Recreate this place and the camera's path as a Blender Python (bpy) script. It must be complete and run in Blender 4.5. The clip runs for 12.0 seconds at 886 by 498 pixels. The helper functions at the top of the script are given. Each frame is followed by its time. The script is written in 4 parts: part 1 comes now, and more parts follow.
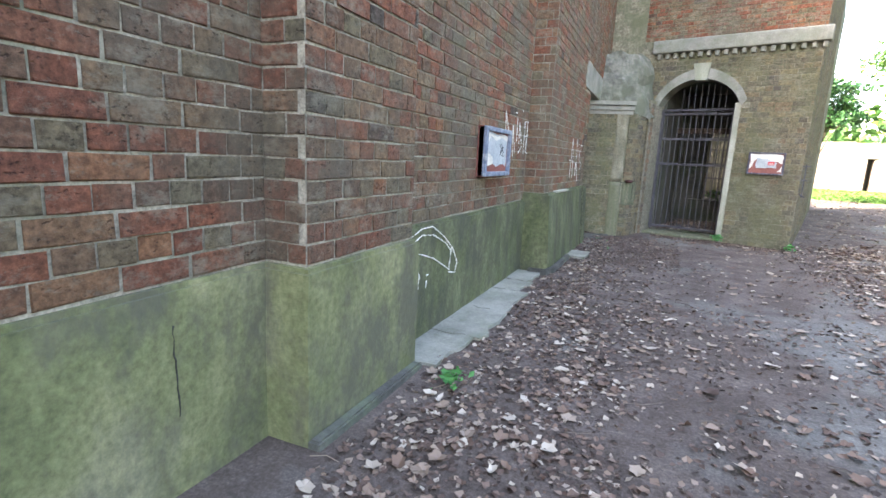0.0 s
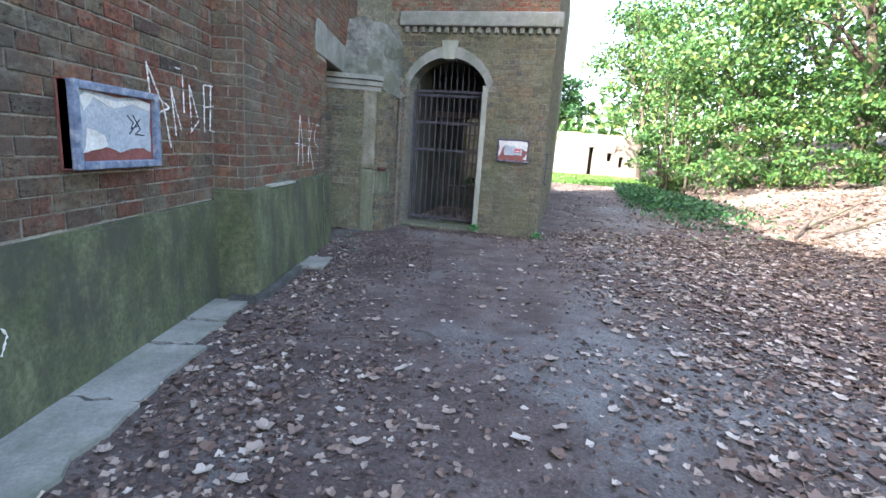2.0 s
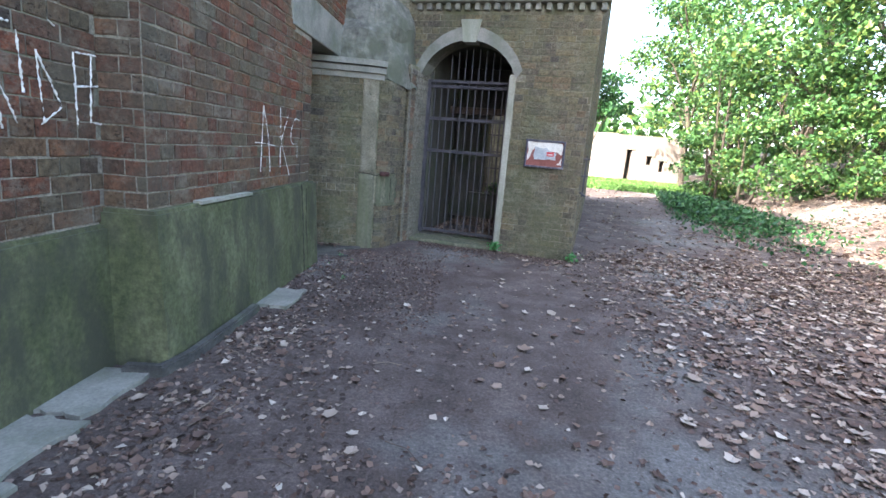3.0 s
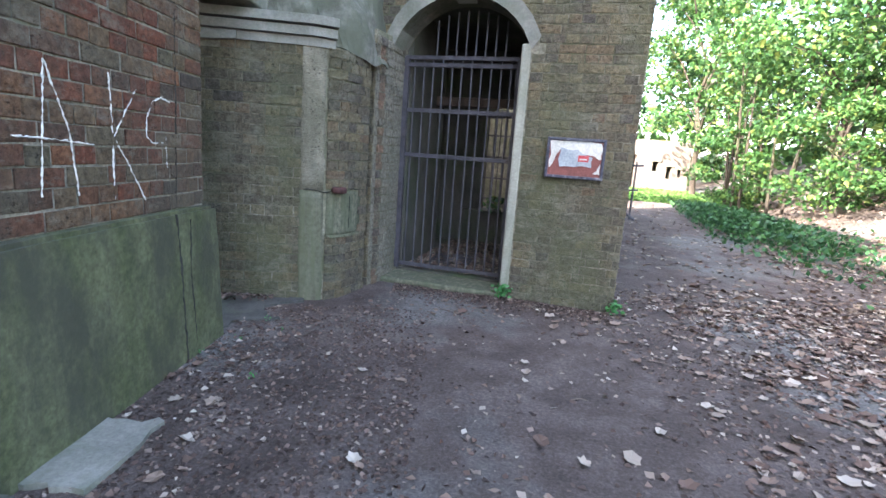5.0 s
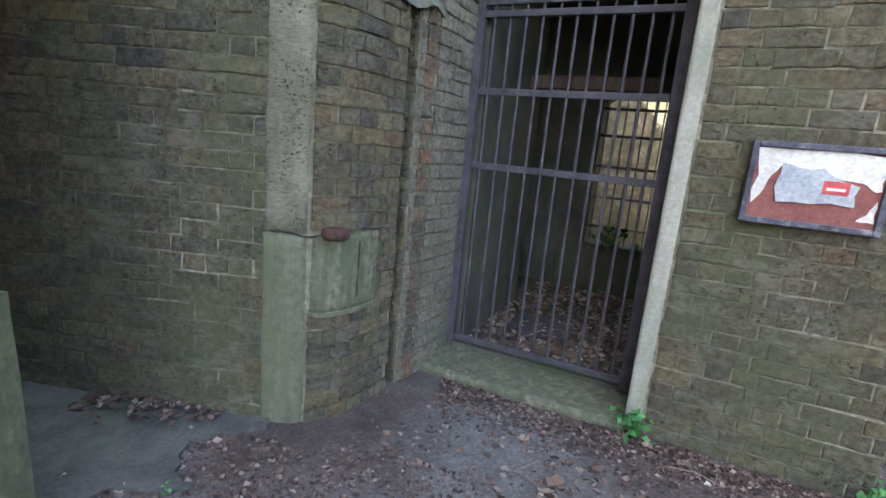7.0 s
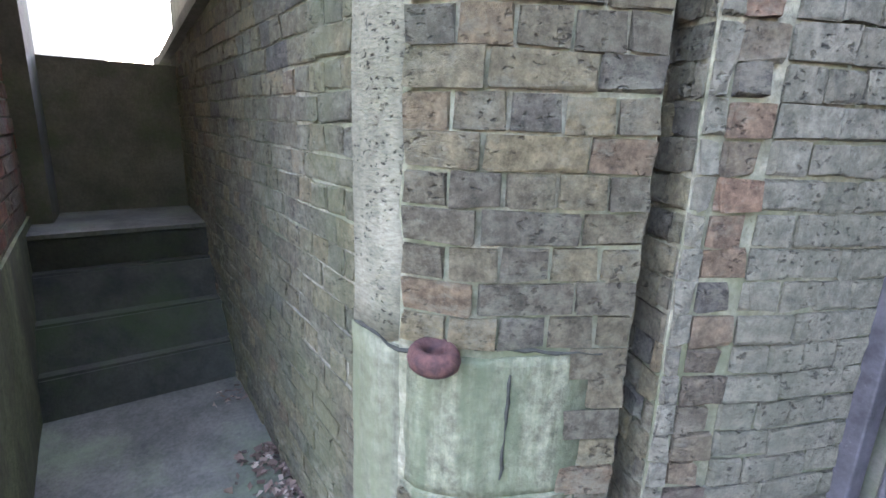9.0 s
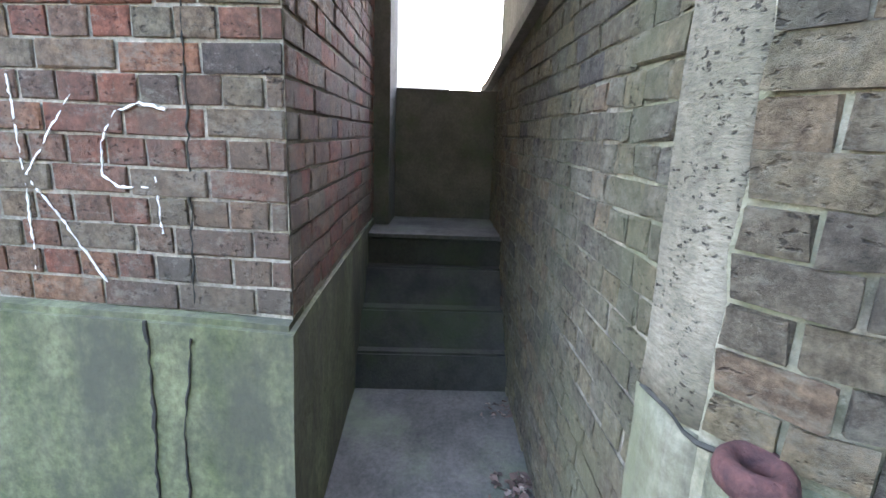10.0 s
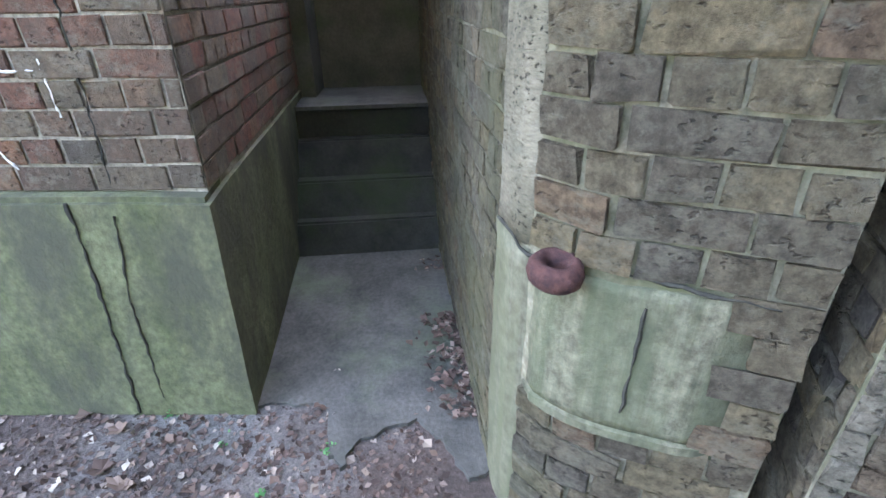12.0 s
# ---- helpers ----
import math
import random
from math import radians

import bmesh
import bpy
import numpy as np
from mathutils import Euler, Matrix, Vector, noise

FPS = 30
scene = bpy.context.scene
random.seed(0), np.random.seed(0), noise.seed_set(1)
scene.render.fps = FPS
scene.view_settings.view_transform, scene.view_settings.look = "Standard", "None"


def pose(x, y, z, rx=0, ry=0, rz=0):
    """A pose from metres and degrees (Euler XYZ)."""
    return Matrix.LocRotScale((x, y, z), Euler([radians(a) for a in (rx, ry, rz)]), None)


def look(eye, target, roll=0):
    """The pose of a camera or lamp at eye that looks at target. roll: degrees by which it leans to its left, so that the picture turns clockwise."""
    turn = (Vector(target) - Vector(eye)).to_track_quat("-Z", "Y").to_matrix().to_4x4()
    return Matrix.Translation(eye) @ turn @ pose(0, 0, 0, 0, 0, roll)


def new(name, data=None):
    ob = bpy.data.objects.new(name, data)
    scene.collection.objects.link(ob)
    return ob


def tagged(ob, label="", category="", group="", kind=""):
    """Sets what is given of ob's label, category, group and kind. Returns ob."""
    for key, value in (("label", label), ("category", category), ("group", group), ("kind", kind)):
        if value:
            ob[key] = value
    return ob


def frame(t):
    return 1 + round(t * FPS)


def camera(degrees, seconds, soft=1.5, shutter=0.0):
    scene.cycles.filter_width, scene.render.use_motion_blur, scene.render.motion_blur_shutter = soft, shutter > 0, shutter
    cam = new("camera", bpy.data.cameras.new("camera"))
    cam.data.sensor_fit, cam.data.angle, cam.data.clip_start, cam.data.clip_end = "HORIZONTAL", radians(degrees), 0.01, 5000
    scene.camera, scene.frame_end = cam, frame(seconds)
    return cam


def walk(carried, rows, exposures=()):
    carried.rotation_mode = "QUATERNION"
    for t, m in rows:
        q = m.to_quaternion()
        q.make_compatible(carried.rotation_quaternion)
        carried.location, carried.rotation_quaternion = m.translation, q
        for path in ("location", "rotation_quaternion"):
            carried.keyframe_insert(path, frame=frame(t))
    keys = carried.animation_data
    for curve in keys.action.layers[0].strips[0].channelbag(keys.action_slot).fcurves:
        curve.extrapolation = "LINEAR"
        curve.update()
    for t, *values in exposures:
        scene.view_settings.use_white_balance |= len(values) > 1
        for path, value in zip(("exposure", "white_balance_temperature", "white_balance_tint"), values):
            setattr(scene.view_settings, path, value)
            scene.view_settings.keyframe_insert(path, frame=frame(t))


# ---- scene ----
cam = camera(84.5, 12.0)
PATH = [
    (0, (0.163, 0.214, 1.454), (-0.634, 2.009, 1.077), 2.7),
    (0.5, (0.336, 0.425, 1.444), (-0.054, 2.347, 1.052), 2.4),
    (1, (0.422, 0.881, 1.446), (0.243, 2.836, 1.061), 3.3),
    (1.5, (0.472, 1.41, 1.498), (0.474, 3.369, 1.099), 3.8),
    (2, (0.531, 2.015, 1.517), (0.562, 3.974, 1.118), 4.0),
    (2.5, (0.502, 2.716, 1.541), (0.487, 4.675, 1.142), 4.6),
    (3, (0.724, 3.59, 1.563), (0.645, 5.546, 1.155), 4.7),
    (3.2, (0.754, 3.904, 1.573), (0.639, 5.86, 1.168), 5.1),
    (4.8, (0.604, 5.77, 1.484), (0.592, 7.736, 1.121), 4.1),
    (5, (0.64, 5.974, 1.516), (0.602, 7.938, 1.14), 4.2),
    (5.5, (0.679, 6.38, 1.52), (1.065, 8.309, 1.159), 3.3),
    (6, (0.568, 6.931, 1.498), (1.179, 8.805, 1.161), 2.9),
    (6.5, (0.513, 7.613, 1.572), (0.796, 9.561, 1.216), 4.6),
    (7, (0.562, 8.355, 1.61), (0.17, 10.273, 1.2), 5.3),
    (7.2, (0.582, 8.571, 1.605), (0.065, 10.455, 1.177), 5.8),
    (8.8, (0.572, 10.133, 1.664), (-1.093, 11.127, 1.175), 3.4),
    (9, (0.504, 10.178, 1.686), (-1.201, 11.098, 1.190), 2.1),
    (9.5, (0.361, 10.212, 1.693), (-1.538, 10.610, 1.210), 2.6),
    (10, (0.303, 10.215, 1.676), (-1.636, 10.028, 1.220), 2.2),
    (10.5, (0.318, 10.244, 1.680), (-1.615, 10.003, 1.227), 1.7),
    (11, (0.368, 10.347, 1.685), (-1.570, 10.172, 1.223), 1.2),
    (11.5, (0.435, 10.411, 1.690), (-1.481, 10.357, 1.121), 0.8),
    (12, (0.479, 10.462, 1.684), (-1.290, 10.431, 0.752), -0.7),
]
walk(cam, [(t, look(eye, target, roll)) for t, eye, target, roll in PATH],
     [(0.0, 3.95, 7500, 16), (0.5, 3.78, 7100, 16), (3.0, 3.38, 6550, 16), (5.0, 3.6, 6600, 16), (7.0, 3.68, 6950, 16), (9.0, 5.02, 6700, 20), (10.5, 4.95, 6700, 20), (12.0, 4.85, 6950, 19)])

# ---- world, sun, exposure ----
SUN_EL, SUN_AZ = radians(36), radians(-125)   # sun stands behind the west building, south-west
world = bpy.data.worlds.new("sky")
world.use_nodes = True
scene.world = world
wn = world.node_tree
sky = wn.nodes.new("ShaderNodeTexSky")
sky.sky_type, sky.sun_disc = "NISHITA", False
sky.sun_elevation, sky.sun_rotation = SUN_EL, SUN_AZ
sky.air_density, sky.dust_density = 1.0, 3.0
bg = wn.nodes["Background"]
bg.inputs["Strength"].default_value = 0.15
wn.links.new(sky.outputs[0], bg.inputs["Color"])
sun = new("sun", bpy.data.lights.new("sun", "SUN"))
sun.data.energy, sun.data.angle, sun.data.color = 2.9, radians(0.6), (1.0, 0.95, 0.86)
sun_dir = Vector((math.sin(SUN_AZ) * math.cos(SUN_EL), math.cos(SUN_AZ) * math.cos(SUN_EL), math.sin(SUN_EL)))
sun.matrix_world = look(sun_dir * 60, (0, 0, 0))


# ---- materials ----
def ramp(nt, src, stops):
    r = nt.nodes.new("ShaderNodeValToRGB")
    el = r.color_ramp.elements
    while len(el) < len(stops):
        el.new(0.5)
    for e, (p, c) in zip(el, stops):
        e.position = p
        e.color = (*c, 1) if not isinstance(c, (int, float)) else (c, c, c, 1)
    nt.links.new(src, r.inputs[0])
    return r.outputs[0]


def noise_tex(nt, scale, detail=4, rough=0.6, stretch=None, shift=0.0):
    g = nt.nodes.new("ShaderNodeNewGeometry")
    m = nt.nodes.new("ShaderNodeMapping")
    m.inputs["Location"].default_value = (shift, shift * 1.7, shift * 0.6)
    if stretch:
        m.inputs["Scale"].default_value = stretch
    nt.links.new(g.outputs["Position"], m.inputs[0])
    n = nt.nodes.new("ShaderNodeTexNoise")
    n.inputs["Scale"].default_value, n.inputs["Detail"].default_value, n.inputs["Roughness"].default_value = scale, detail, rough
    nt.links.new(m.outputs[0], n.inputs["Vector"])
    return n.outputs["Fac"]


def mix(nt, fac, a, b, mode="MIX"):
    m = nt.nodes.new("ShaderNodeMix")
    m.data_type, m.blend_type = "RGBA", mode
    for v, sock in ((fac, m.inputs["Factor"]), (a, m.inputs["A"]), (b, m.inputs["B"])):
        if isinstance(v, (int, float)):
            sock.default_value = v
        elif isinstance(v, tuple):
            sock.default_value = (*v, 1)
        else:
            nt.links.new(v, sock)
    return m.outputs["Result"]


def material(name, rough=0.9, metal=0.0):
    m = bpy.data.materials.new(name)
    m.use_nodes = True
    b = m.node_tree.nodes["Principled BSDF"]
    b.inputs["Roughness"].default_value, b.inputs["Metallic"].default_value = rough, metal
    b.inputs["Specular IOR Level"].default_value = 0.3
    return m, m.node_tree, b


def bump(nt, b, src, strength=0.4, dist=0.01):
    n = nt.nodes.new("ShaderNodeBump")
    n.inputs["Strength"].default_value, n.inputs["Distance"].default_value = strength, dist
    nt.links.new(src, n.inputs["Height"])
    nt.links.new(n.outputs[0], b.inputs["Normal"])


def pits(nt, size):
    """Small holes: dark where a fine noise peaks, clustered by a coarser one."""
    a = ramp(nt, noise_tex(nt, size, 2, 0.5, (1, 1, 1.6), 11), [(0.60, 1.0), (0.68, 0.1)])
    b = ramp(nt, noise_tex(nt, size * 0.14, 3, 0.6, None, 5), [(0.43, 1.0), (0.58, 0.0)])
    return mix(nt, 1.0, a, b, "SCREEN")


def brick_material(name, stops, single, stain, stain_stops, lichen=(0.3, 0.27, 0.2)):
    """Fired clay: one colour a brick, mottled, with stains that run over the wall."""
    m, nt, b = material(name, 0.88)
    if single:
        rnd = nt.nodes.new("ShaderNodeObjectInfo").outputs["Random"]
    else:
        rnd = nt.nodes.new("ShaderNodeNewGeometry").outputs["Random Per Island"]
    col = ramp(nt, rnd, stops)
    col = mix(nt, 0.75, col, ramp(nt, noise_tex(nt, 26, 6, 0.75), [(0.3, 0.15), (0.48, 0.8), (0.7, 1.8)]), "MULTIPLY")
    col = mix(nt, ramp(nt, noise_tex(nt, 1.3, 5, 0.65, (1, 1, 0.5)), stain_stops), col, stain)
    col = mix(nt, ramp(nt, noise_tex(nt, 55, 3, 0.6, None, 7), [(0.62, 0), (0.8, 0.5)]), col, lichen)
    col = mix(nt, ramp(nt, noise_tex(nt, 9, 6, 0.8, (1, 1, 2.2), 9), [(0.56, 0), (0.7, 0.55)]), col, lichen)
    col = mix(nt, ramp(nt, noise_tex(nt, 3.2, 7, 0.8, (1, 1, 1.8), 13), [(0.52, 0), (0.64, 0.6)]), col, lichen)
    hole_ = pits(nt, 42)
    col = mix(nt, 0.6, col, hole_, "MULTIPLY")
    nt.links.new(col, b.inputs["Base Color"])
    bump(nt, b, mix(nt, 0.5, noise_tex(nt, 24, 9, 0.85, (1, 1, 1.7)), hole_), 1.0, 0.06)
    return m


RED = [(0.0, (0.19, 0.072, 0.042)), (0.22, (0.26, 0.098, 0.054)), (0.42, (0.17, 0.095, 0.058)), (0.6, (0.21, 0.138, 0.078)), (0.76, (0.165, 0.14, 0.085)), (0.9, (0.29, 0.13, 0.064)), (1.0, (0.08, 0.066, 0.052))]
STOCK = [(0.0, (0.165, 0.138, 0.085)), (0.2, (0.125, 0.108, 0.077)), (0.4, (0.205, 0.17, 0.098)), (0.6, (0.15, 0.13, 0.089)), (0.75, (0.1, 0.089, 0.071)), (0.85, (0.215, 0.175, 0.097)), (1.0, (0.18, 0.122, 0.077))]
red_brick = brick_material("red_brick", RED, True, (0.135, 0.118, 0.085), [(0.44, 0), (0.62, 0.75)])
red_bricks = brick_material("red_bricks", RED, False, (0.135, 0.118, 0.085), [(0.44, 0), (0.62, 0.75)])
stock_brick = brick_material("stock_brick", STOCK, True, (0.125, 0.135, 0.07), [(0.44, 0), (0.62, 0.65)], (0.27, 0.255, 0.185))
stock_bricks = brick_material("stock_bricks", STOCK, False, (0.125, 0.135, 0.07), [(0.44, 0), (0.62, 0.65)], (0.27, 0.255, 0.185))

jamb_brick = brick_material("orange_stock_brick", [(0.0, (0.22, 0.14, 0.088)), (0.3, (0.13, 0.11, 0.08)), (0.5, (0.19, 0.15, 0.1)), (0.7, (0.27, 0.165, 0.105)), (0.85, (0.1, 0.09, 0.075)), (1.0, (0.16, 0.135, 0.095))], False, (0.15, 0.15, 0.09), [(0.5, 0), (0.68, 0.6)])
limewashed = brick_material("limewashed_brick", [(0.0, (0.2, 0.185, 0.14)), (0.5, (0.27, 0.25, 0.19)), (1.0, (0.23, 0.215, 0.165))], False, (0.15, 0.15, 0.10), [(0.42, 0), (0.62, 0.7)])


def rough_material(name, stops, scale=3.0, fine=(0.7, 1.15), over=None, over_stops=None, rough=0.92, bump_s=0.5, bump_scale=60, stretch=None, metal=0.0, over_scale=1.7):
    """A mottled surface of two scales, with stains of another colour on it."""
    m, nt, b = material(name, rough, metal)
    col = ramp(nt, noise_tex(nt, scale, 6, 0.65, stretch), stops)
    col = mix(nt, 0.8, col, ramp(nt, noise_tex(nt, bump_scale * 0.8, 4, 0.7), [(0.3, fine[0]), (0.7, fine[1])]), "MULTIPLY")
    if over:
        col = mix(nt, ramp(nt, noise_tex(nt, over_scale, 6, 0.7, stretch, 3.0), over_stops), col, over)
    nt.links.new(col, b.inputs["Base Color"])
    bump(nt, b, noise_tex(nt, bump_scale, 5, 0.7), bump_s, 0.01)
    return m


def pitted_material(name, stops, stain):
    """Old cast cement full of small holes and drag marks."""
    m, nt, b = material(name, 0.92)
    col = ramp(nt, noise_tex(nt, 7, 6, 0.7, (1, 1, 0.6)), stops)
    col = mix(nt, ramp(nt, noise_tex(nt, 2.1, 5, 0.7, None, 3), [(0.45, 0), (0.65, 0.8)]), col, stain)
    hole_ = pits(nt, 55)
    col = mix(nt, 0.8, col, hole_, "MULTIPLY")
    col = mix(nt, 0.7, col, ramp(nt, noise_tex(nt, 34, 5, 0.75, (1, 1, 3)), [(0.3, 0.5), (0.7, 1.4)]), "MULTIPLY")
    nt.links.new(col, b.inputs["Base Color"])
    bump(nt, b, mix(nt, 0.5, hole_, noise_tex(nt, 30, 6, 0.75, (1, 1, 3))), 1.0, 0.025)
    return m


mortar = rough_material("lime_mortar", [(0.3, (0.2, 0.175, 0.135)), (0.6, (0.36, 0.325, 0.25))], 5, fine=(0.35, 1.4), over=(0.14, 0.15, 0.10), over_stops=[(0.5, 0), (0.7, 0.8)])
mortar_grey = rough_material("grey_mortar", [(0.3, (0.15, 0.135, 0.095)), (0.6, (0.3, 0.275, 0.2))], 9, fine=(0.3, 1.5), over=(0.125, 0.135, 0.075), over_stops=[(0.42, 0), (0.6, 0.85)], bump_scale=30, bump_s=1.0)
algae_render = rough_material("algae_render", [(0.28, (0.07, 0.08, 0.038)), (0.42, (0.12, 0.135, 0.06)), (0.54, (0.175, 0.182, 0.088)), (0.66, (0.255, 0.25, 0.14)), (0.8, (0.37, 0.35, 0.235))], 1.5, fine=(0.55, 1.3), over=(0.085, 0.085, 0.06), over_stops=[(0.46, 0), (0.62, 0.85)], stretch=(1, 1, 0.55), over_scale=2.6, bump_scale=35, bump_s=0.7)
damp_algae = rough_material("damp_algae_render", [(0.28, (0.05, 0.06, 0.028)), (0.4, (0.085, 0.1, 0.045)), (0.54, (0.12, 0.13, 0.068)), (0.66, (0.165, 0.175, 0.09)), (0.8, (0.26, 0.26, 0.19))], 2.6, fine=(0.5, 1.35), over=(0.06, 0.062, 0.042), over_stops=[(0.44, 0), (0.6, 0.85)], stretch=(1, 1, 0.45), over_scale=2.6, bump_scale=35, bump_s=0.8)
patch_cement = rough_material("scored_cement_patch", [(0.3, (0.085, 0.09, 0.056)), (0.6, (0.185, 0.18, 0.12))], 6, fine=(0.3, 1.5), over=(0.09, 0.105, 0.06), over_stops=[(0.42, 0), (0.6, 0.85)], stretch=(4, 4, 0.5), bump_scale=28, bump_s=1.0)
head_cement = rough_material("broken_cement", [(0.3, (0.10, 0.10, 0.08)), (0.6, (0.22, 0.215, 0.175))], 3, fine=(0.4, 1.3), over=(0.09, 0.10, 0.065), over_stops=[(0.42, 0), (0.6, 0.85)], bump_scale=14, bump_s=1.0)
# Mossy near-black that puts shade into the colour of steps and groove.
shade_black = rough_material("mossy_shade_black", [(0.3, (0.018, 0.018, 0.017)), (0.6, (0.042, 0.042, 0.034))], 4, over=(0.028, 0.042, 0.018), over_stops=[(0.48, 0), (0.66, 0.8)])
pitted_cement = pitted_material("pitted_cream_cement", [(0.3, (0.165, 0.152, 0.105)), (0.6, (0.275, 0.252, 0.18))], (0.145, 0.138, 0.09))
wash_cement = rough_material("washed_green_cement", [(0.3, (0.105, 0.103, 0.068)), (0.6, (0.175, 0.17, 0.116))], 5, fine=(0.5, 1.3), over=(0.11, 0.12, 0.065), over_stops=[(0.42, 0), (0.6, 0.85)], stretch=(3, 3, 0.35), bump_scale=30, bump_s=0.5)
pale_cement = rough_material("pale_cement", [(0.3, (0.25, 0.25, 0.19)), (0.6, (0.42, 0.41, 0.33))], 3, over=(0.17, 0.2, 0.13), over_stops=[(0.45, 0), (0.65, 0.75)], stretch=(1, 1, 0.3))
cement = rough_material("cement", [(0.3, (0.17, 0.17, 0.14)), (0.6, (0.29, 0.285, 0.24))], 2.5, over=(0.12, 0.14, 0.09), over_stops=[(0.48, 0), (0.66, 0.7)])
# Dark enough to put the gate room's shade into the colour.
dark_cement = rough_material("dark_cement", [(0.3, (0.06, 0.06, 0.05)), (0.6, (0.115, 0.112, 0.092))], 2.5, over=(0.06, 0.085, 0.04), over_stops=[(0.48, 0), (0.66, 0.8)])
slab_cement = rough_material("slab_cement", [(0.3, (0.048, 0.048, 0.042)), (0.6, (0.1, 0.099, 0.086))], 4, fine=(0.6, 1.25), over=(0.12, 0.15, 0.09), over_stops=[(0.5, 0), (0.66, 0.6)])
iron = rough_material("worn_black_iron", [(0.3, (0.03, 0.029, 0.033)), (0.6, (0.075, 0.072, 0.08))], 9, over=(0.2, 0.2, 0.2), over_stops=[(0.62, 0), (0.72, 0.6)], rough=0.6, bump_s=0.3, over_scale=22)
rust = rough_material("rust", [(0.3, (0.04, 0.022, 0.022)), (0.6, (0.11, 0.05, 0.042))], 30, rough=0.8, bump_s=0.8, bump_scale=120)
frame_paint = rough_material("board_frame_paint", [(0.3, (0.04, 0.04, 0.05)), (0.6, (0.09, 0.09, 0.115))], 12, over=(0.3, 0.31, 0.33), over_stops=[(0.55, 0), (0.68, 0.7)], rough=0.6, over_scale=14)
frame_blue = rough_material("weathered_frame_paint", [(0.3, (0.07, 0.09, 0.14)), (0.6, (0.2, 0.24, 0.3))], 14, over=(0.4, 0.42, 0.42), over_stops=[(0.5, 0), (0.66, 0.8)], rough=0.6, over_scale=10)
paper = rough_material("bleached_paper", [(0.3, (0.55, 0.52, 0.44)), (0.6, (0.72, 0.7, 0.62))], 7, rough=0.6)
paper_blue = rough_material("faded_blue_print", [(0.3, (0.3, 0.34, 0.36)), (0.6, (0.44, 0.47, 0.47))], 6, rough=0.5)
red_board = rough_material("red_brown_board", [(0.3, (0.16, 0.05, 0.04)), (0.6, (0.26, 0.09, 0.07))], 10, rough=0.6)
sticker_red = rough_material("red_sticker", [(0.3, (0.5, 0.05, 0.06)), (0.6, (0.6, 0.1, 0.1))], 10, rough=0.5)
chalk = rough_material("white_chalk", [(0.3, (0.6, 0.58, 0.5)), (0.6, (0.8, 0.78, 0.7))], 40)
ink = rough_material("black_marker", [(0.3, (0.02, 0.02, 0.025)), (0.6, (0.05, 0.05, 0.06))], 20)
crack_dark = rough_material("crack_shadow", [(0.3, (0.02, 0.02, 0.015)), (0.6, (0.05, 0.05, 0.04))], 20)
wood_old = rough_material("old_timber", [(0.3, (0.07, 0.05, 0.04)), (0.6, (0.16, 0.12, 0.09))], 12, stretch=(1, 1, 0.2))
far_concrete = rough_material("pink_grey_concrete", [(0.3, (0.15, 0.122, 0.108)), (0.6, (0.24, 0.205, 0.18))], 0.8, over=(0.2, 0.2, 0.17), over_stops=[(0.5, 0), (0.68, 0.6)], stretch=(1, 1, 0.2))
bark = rough_material("bark", [(0.3, (0.03, 0.025, 0.02)), (0.6, (0.08, 0.064, 0.05))], 8, over=(0.09, 0.11, 0.05), over_stops=[(0.5, 0), (0.68, 0.7)], bump_s=0.9, stretch=(1, 1, 0.3))


def leaf_material(name, stops, rough=0.5, glow=0.28):
    m, nt, b = material(name, rough)
    rnd = nt.nodes.new("ShaderNodeNewGeometry").outputs["Random Per Island"]
    col = ramp(nt, rnd, stops)
    nt.links.new(col, b.inputs["Base Color"])
    if glow:
        t = nt.nodes.new("ShaderNodeBsdfTranslucent")
        nt.links.new(col, t.inputs["Color"])
        mx = nt.nodes.new("ShaderNodeMixShader")
        mx.inputs[0].default_value = glow
        nt.links.new(b.outputs[0], mx.inputs[1])
        nt.links.new(t.outputs[0], mx.inputs[2])
        nt.links.new(mx.outputs[0], nt.nodes["Material Output"].inputs["Surface"])
    return m


green_leaf = leaf_material("green_leaves", [(0.0, (0.02, 0.06, 0.02)), (0.4, (0.04, 0.11, 0.03)), (0.8, (0.075, 0.165, 0.045)), (1.0, (0.16, 0.2, 0.05))], 0.38, 0.22)
ivy_leaf = leaf_material("ivy_leaves", [(0.0, (0.02, 0.07, 0.03)), (0.6, (0.04, 0.12, 0.04)), (1.0, (0.07, 0.17, 0.05))], 0.4, 0.2)
weed_leaf = leaf_material("weed_leaves", [(0.0, (0.05, 0.2, 0.06)), (1.0, (0.1, 0.3, 0.09))], 0.5, 0.3)
grass_leaf = leaf_material("grass_blades", [(0.0, (0.05, 0.14, 0.03)), (1.0, (0.14, 0.26, 0.06))], 0.6, 0.3)
litter_leaf = leaf_material("dead_leaves", [(0.0, (0.07, 0.045, 0.035)), (0.3, (0.14, 0.09, 0.065)), (0.55, (0.22, 0.16, 0.12)), (0.8, (0.3, 0.245, 0.19)), (1.0, (0.43, 0.38, 0.31))], 0.7, 0)
dark_litter = leaf_material("rotting_leaves", [(0.0, (0.035, 0.025, 0.02)), (0.5, (0.085, 0.055, 0.042)), (0.85, (0.16, 0.11, 0.085)), (1.0, (0.3, 0.25, 0.2))], 0.75, 0)
twig_mat = leaf_material("twigs", [(0.0, (0.06, 0.045, 0.035)), (1.0, (0.25, 0.2, 0.15))], 0.8, 0)

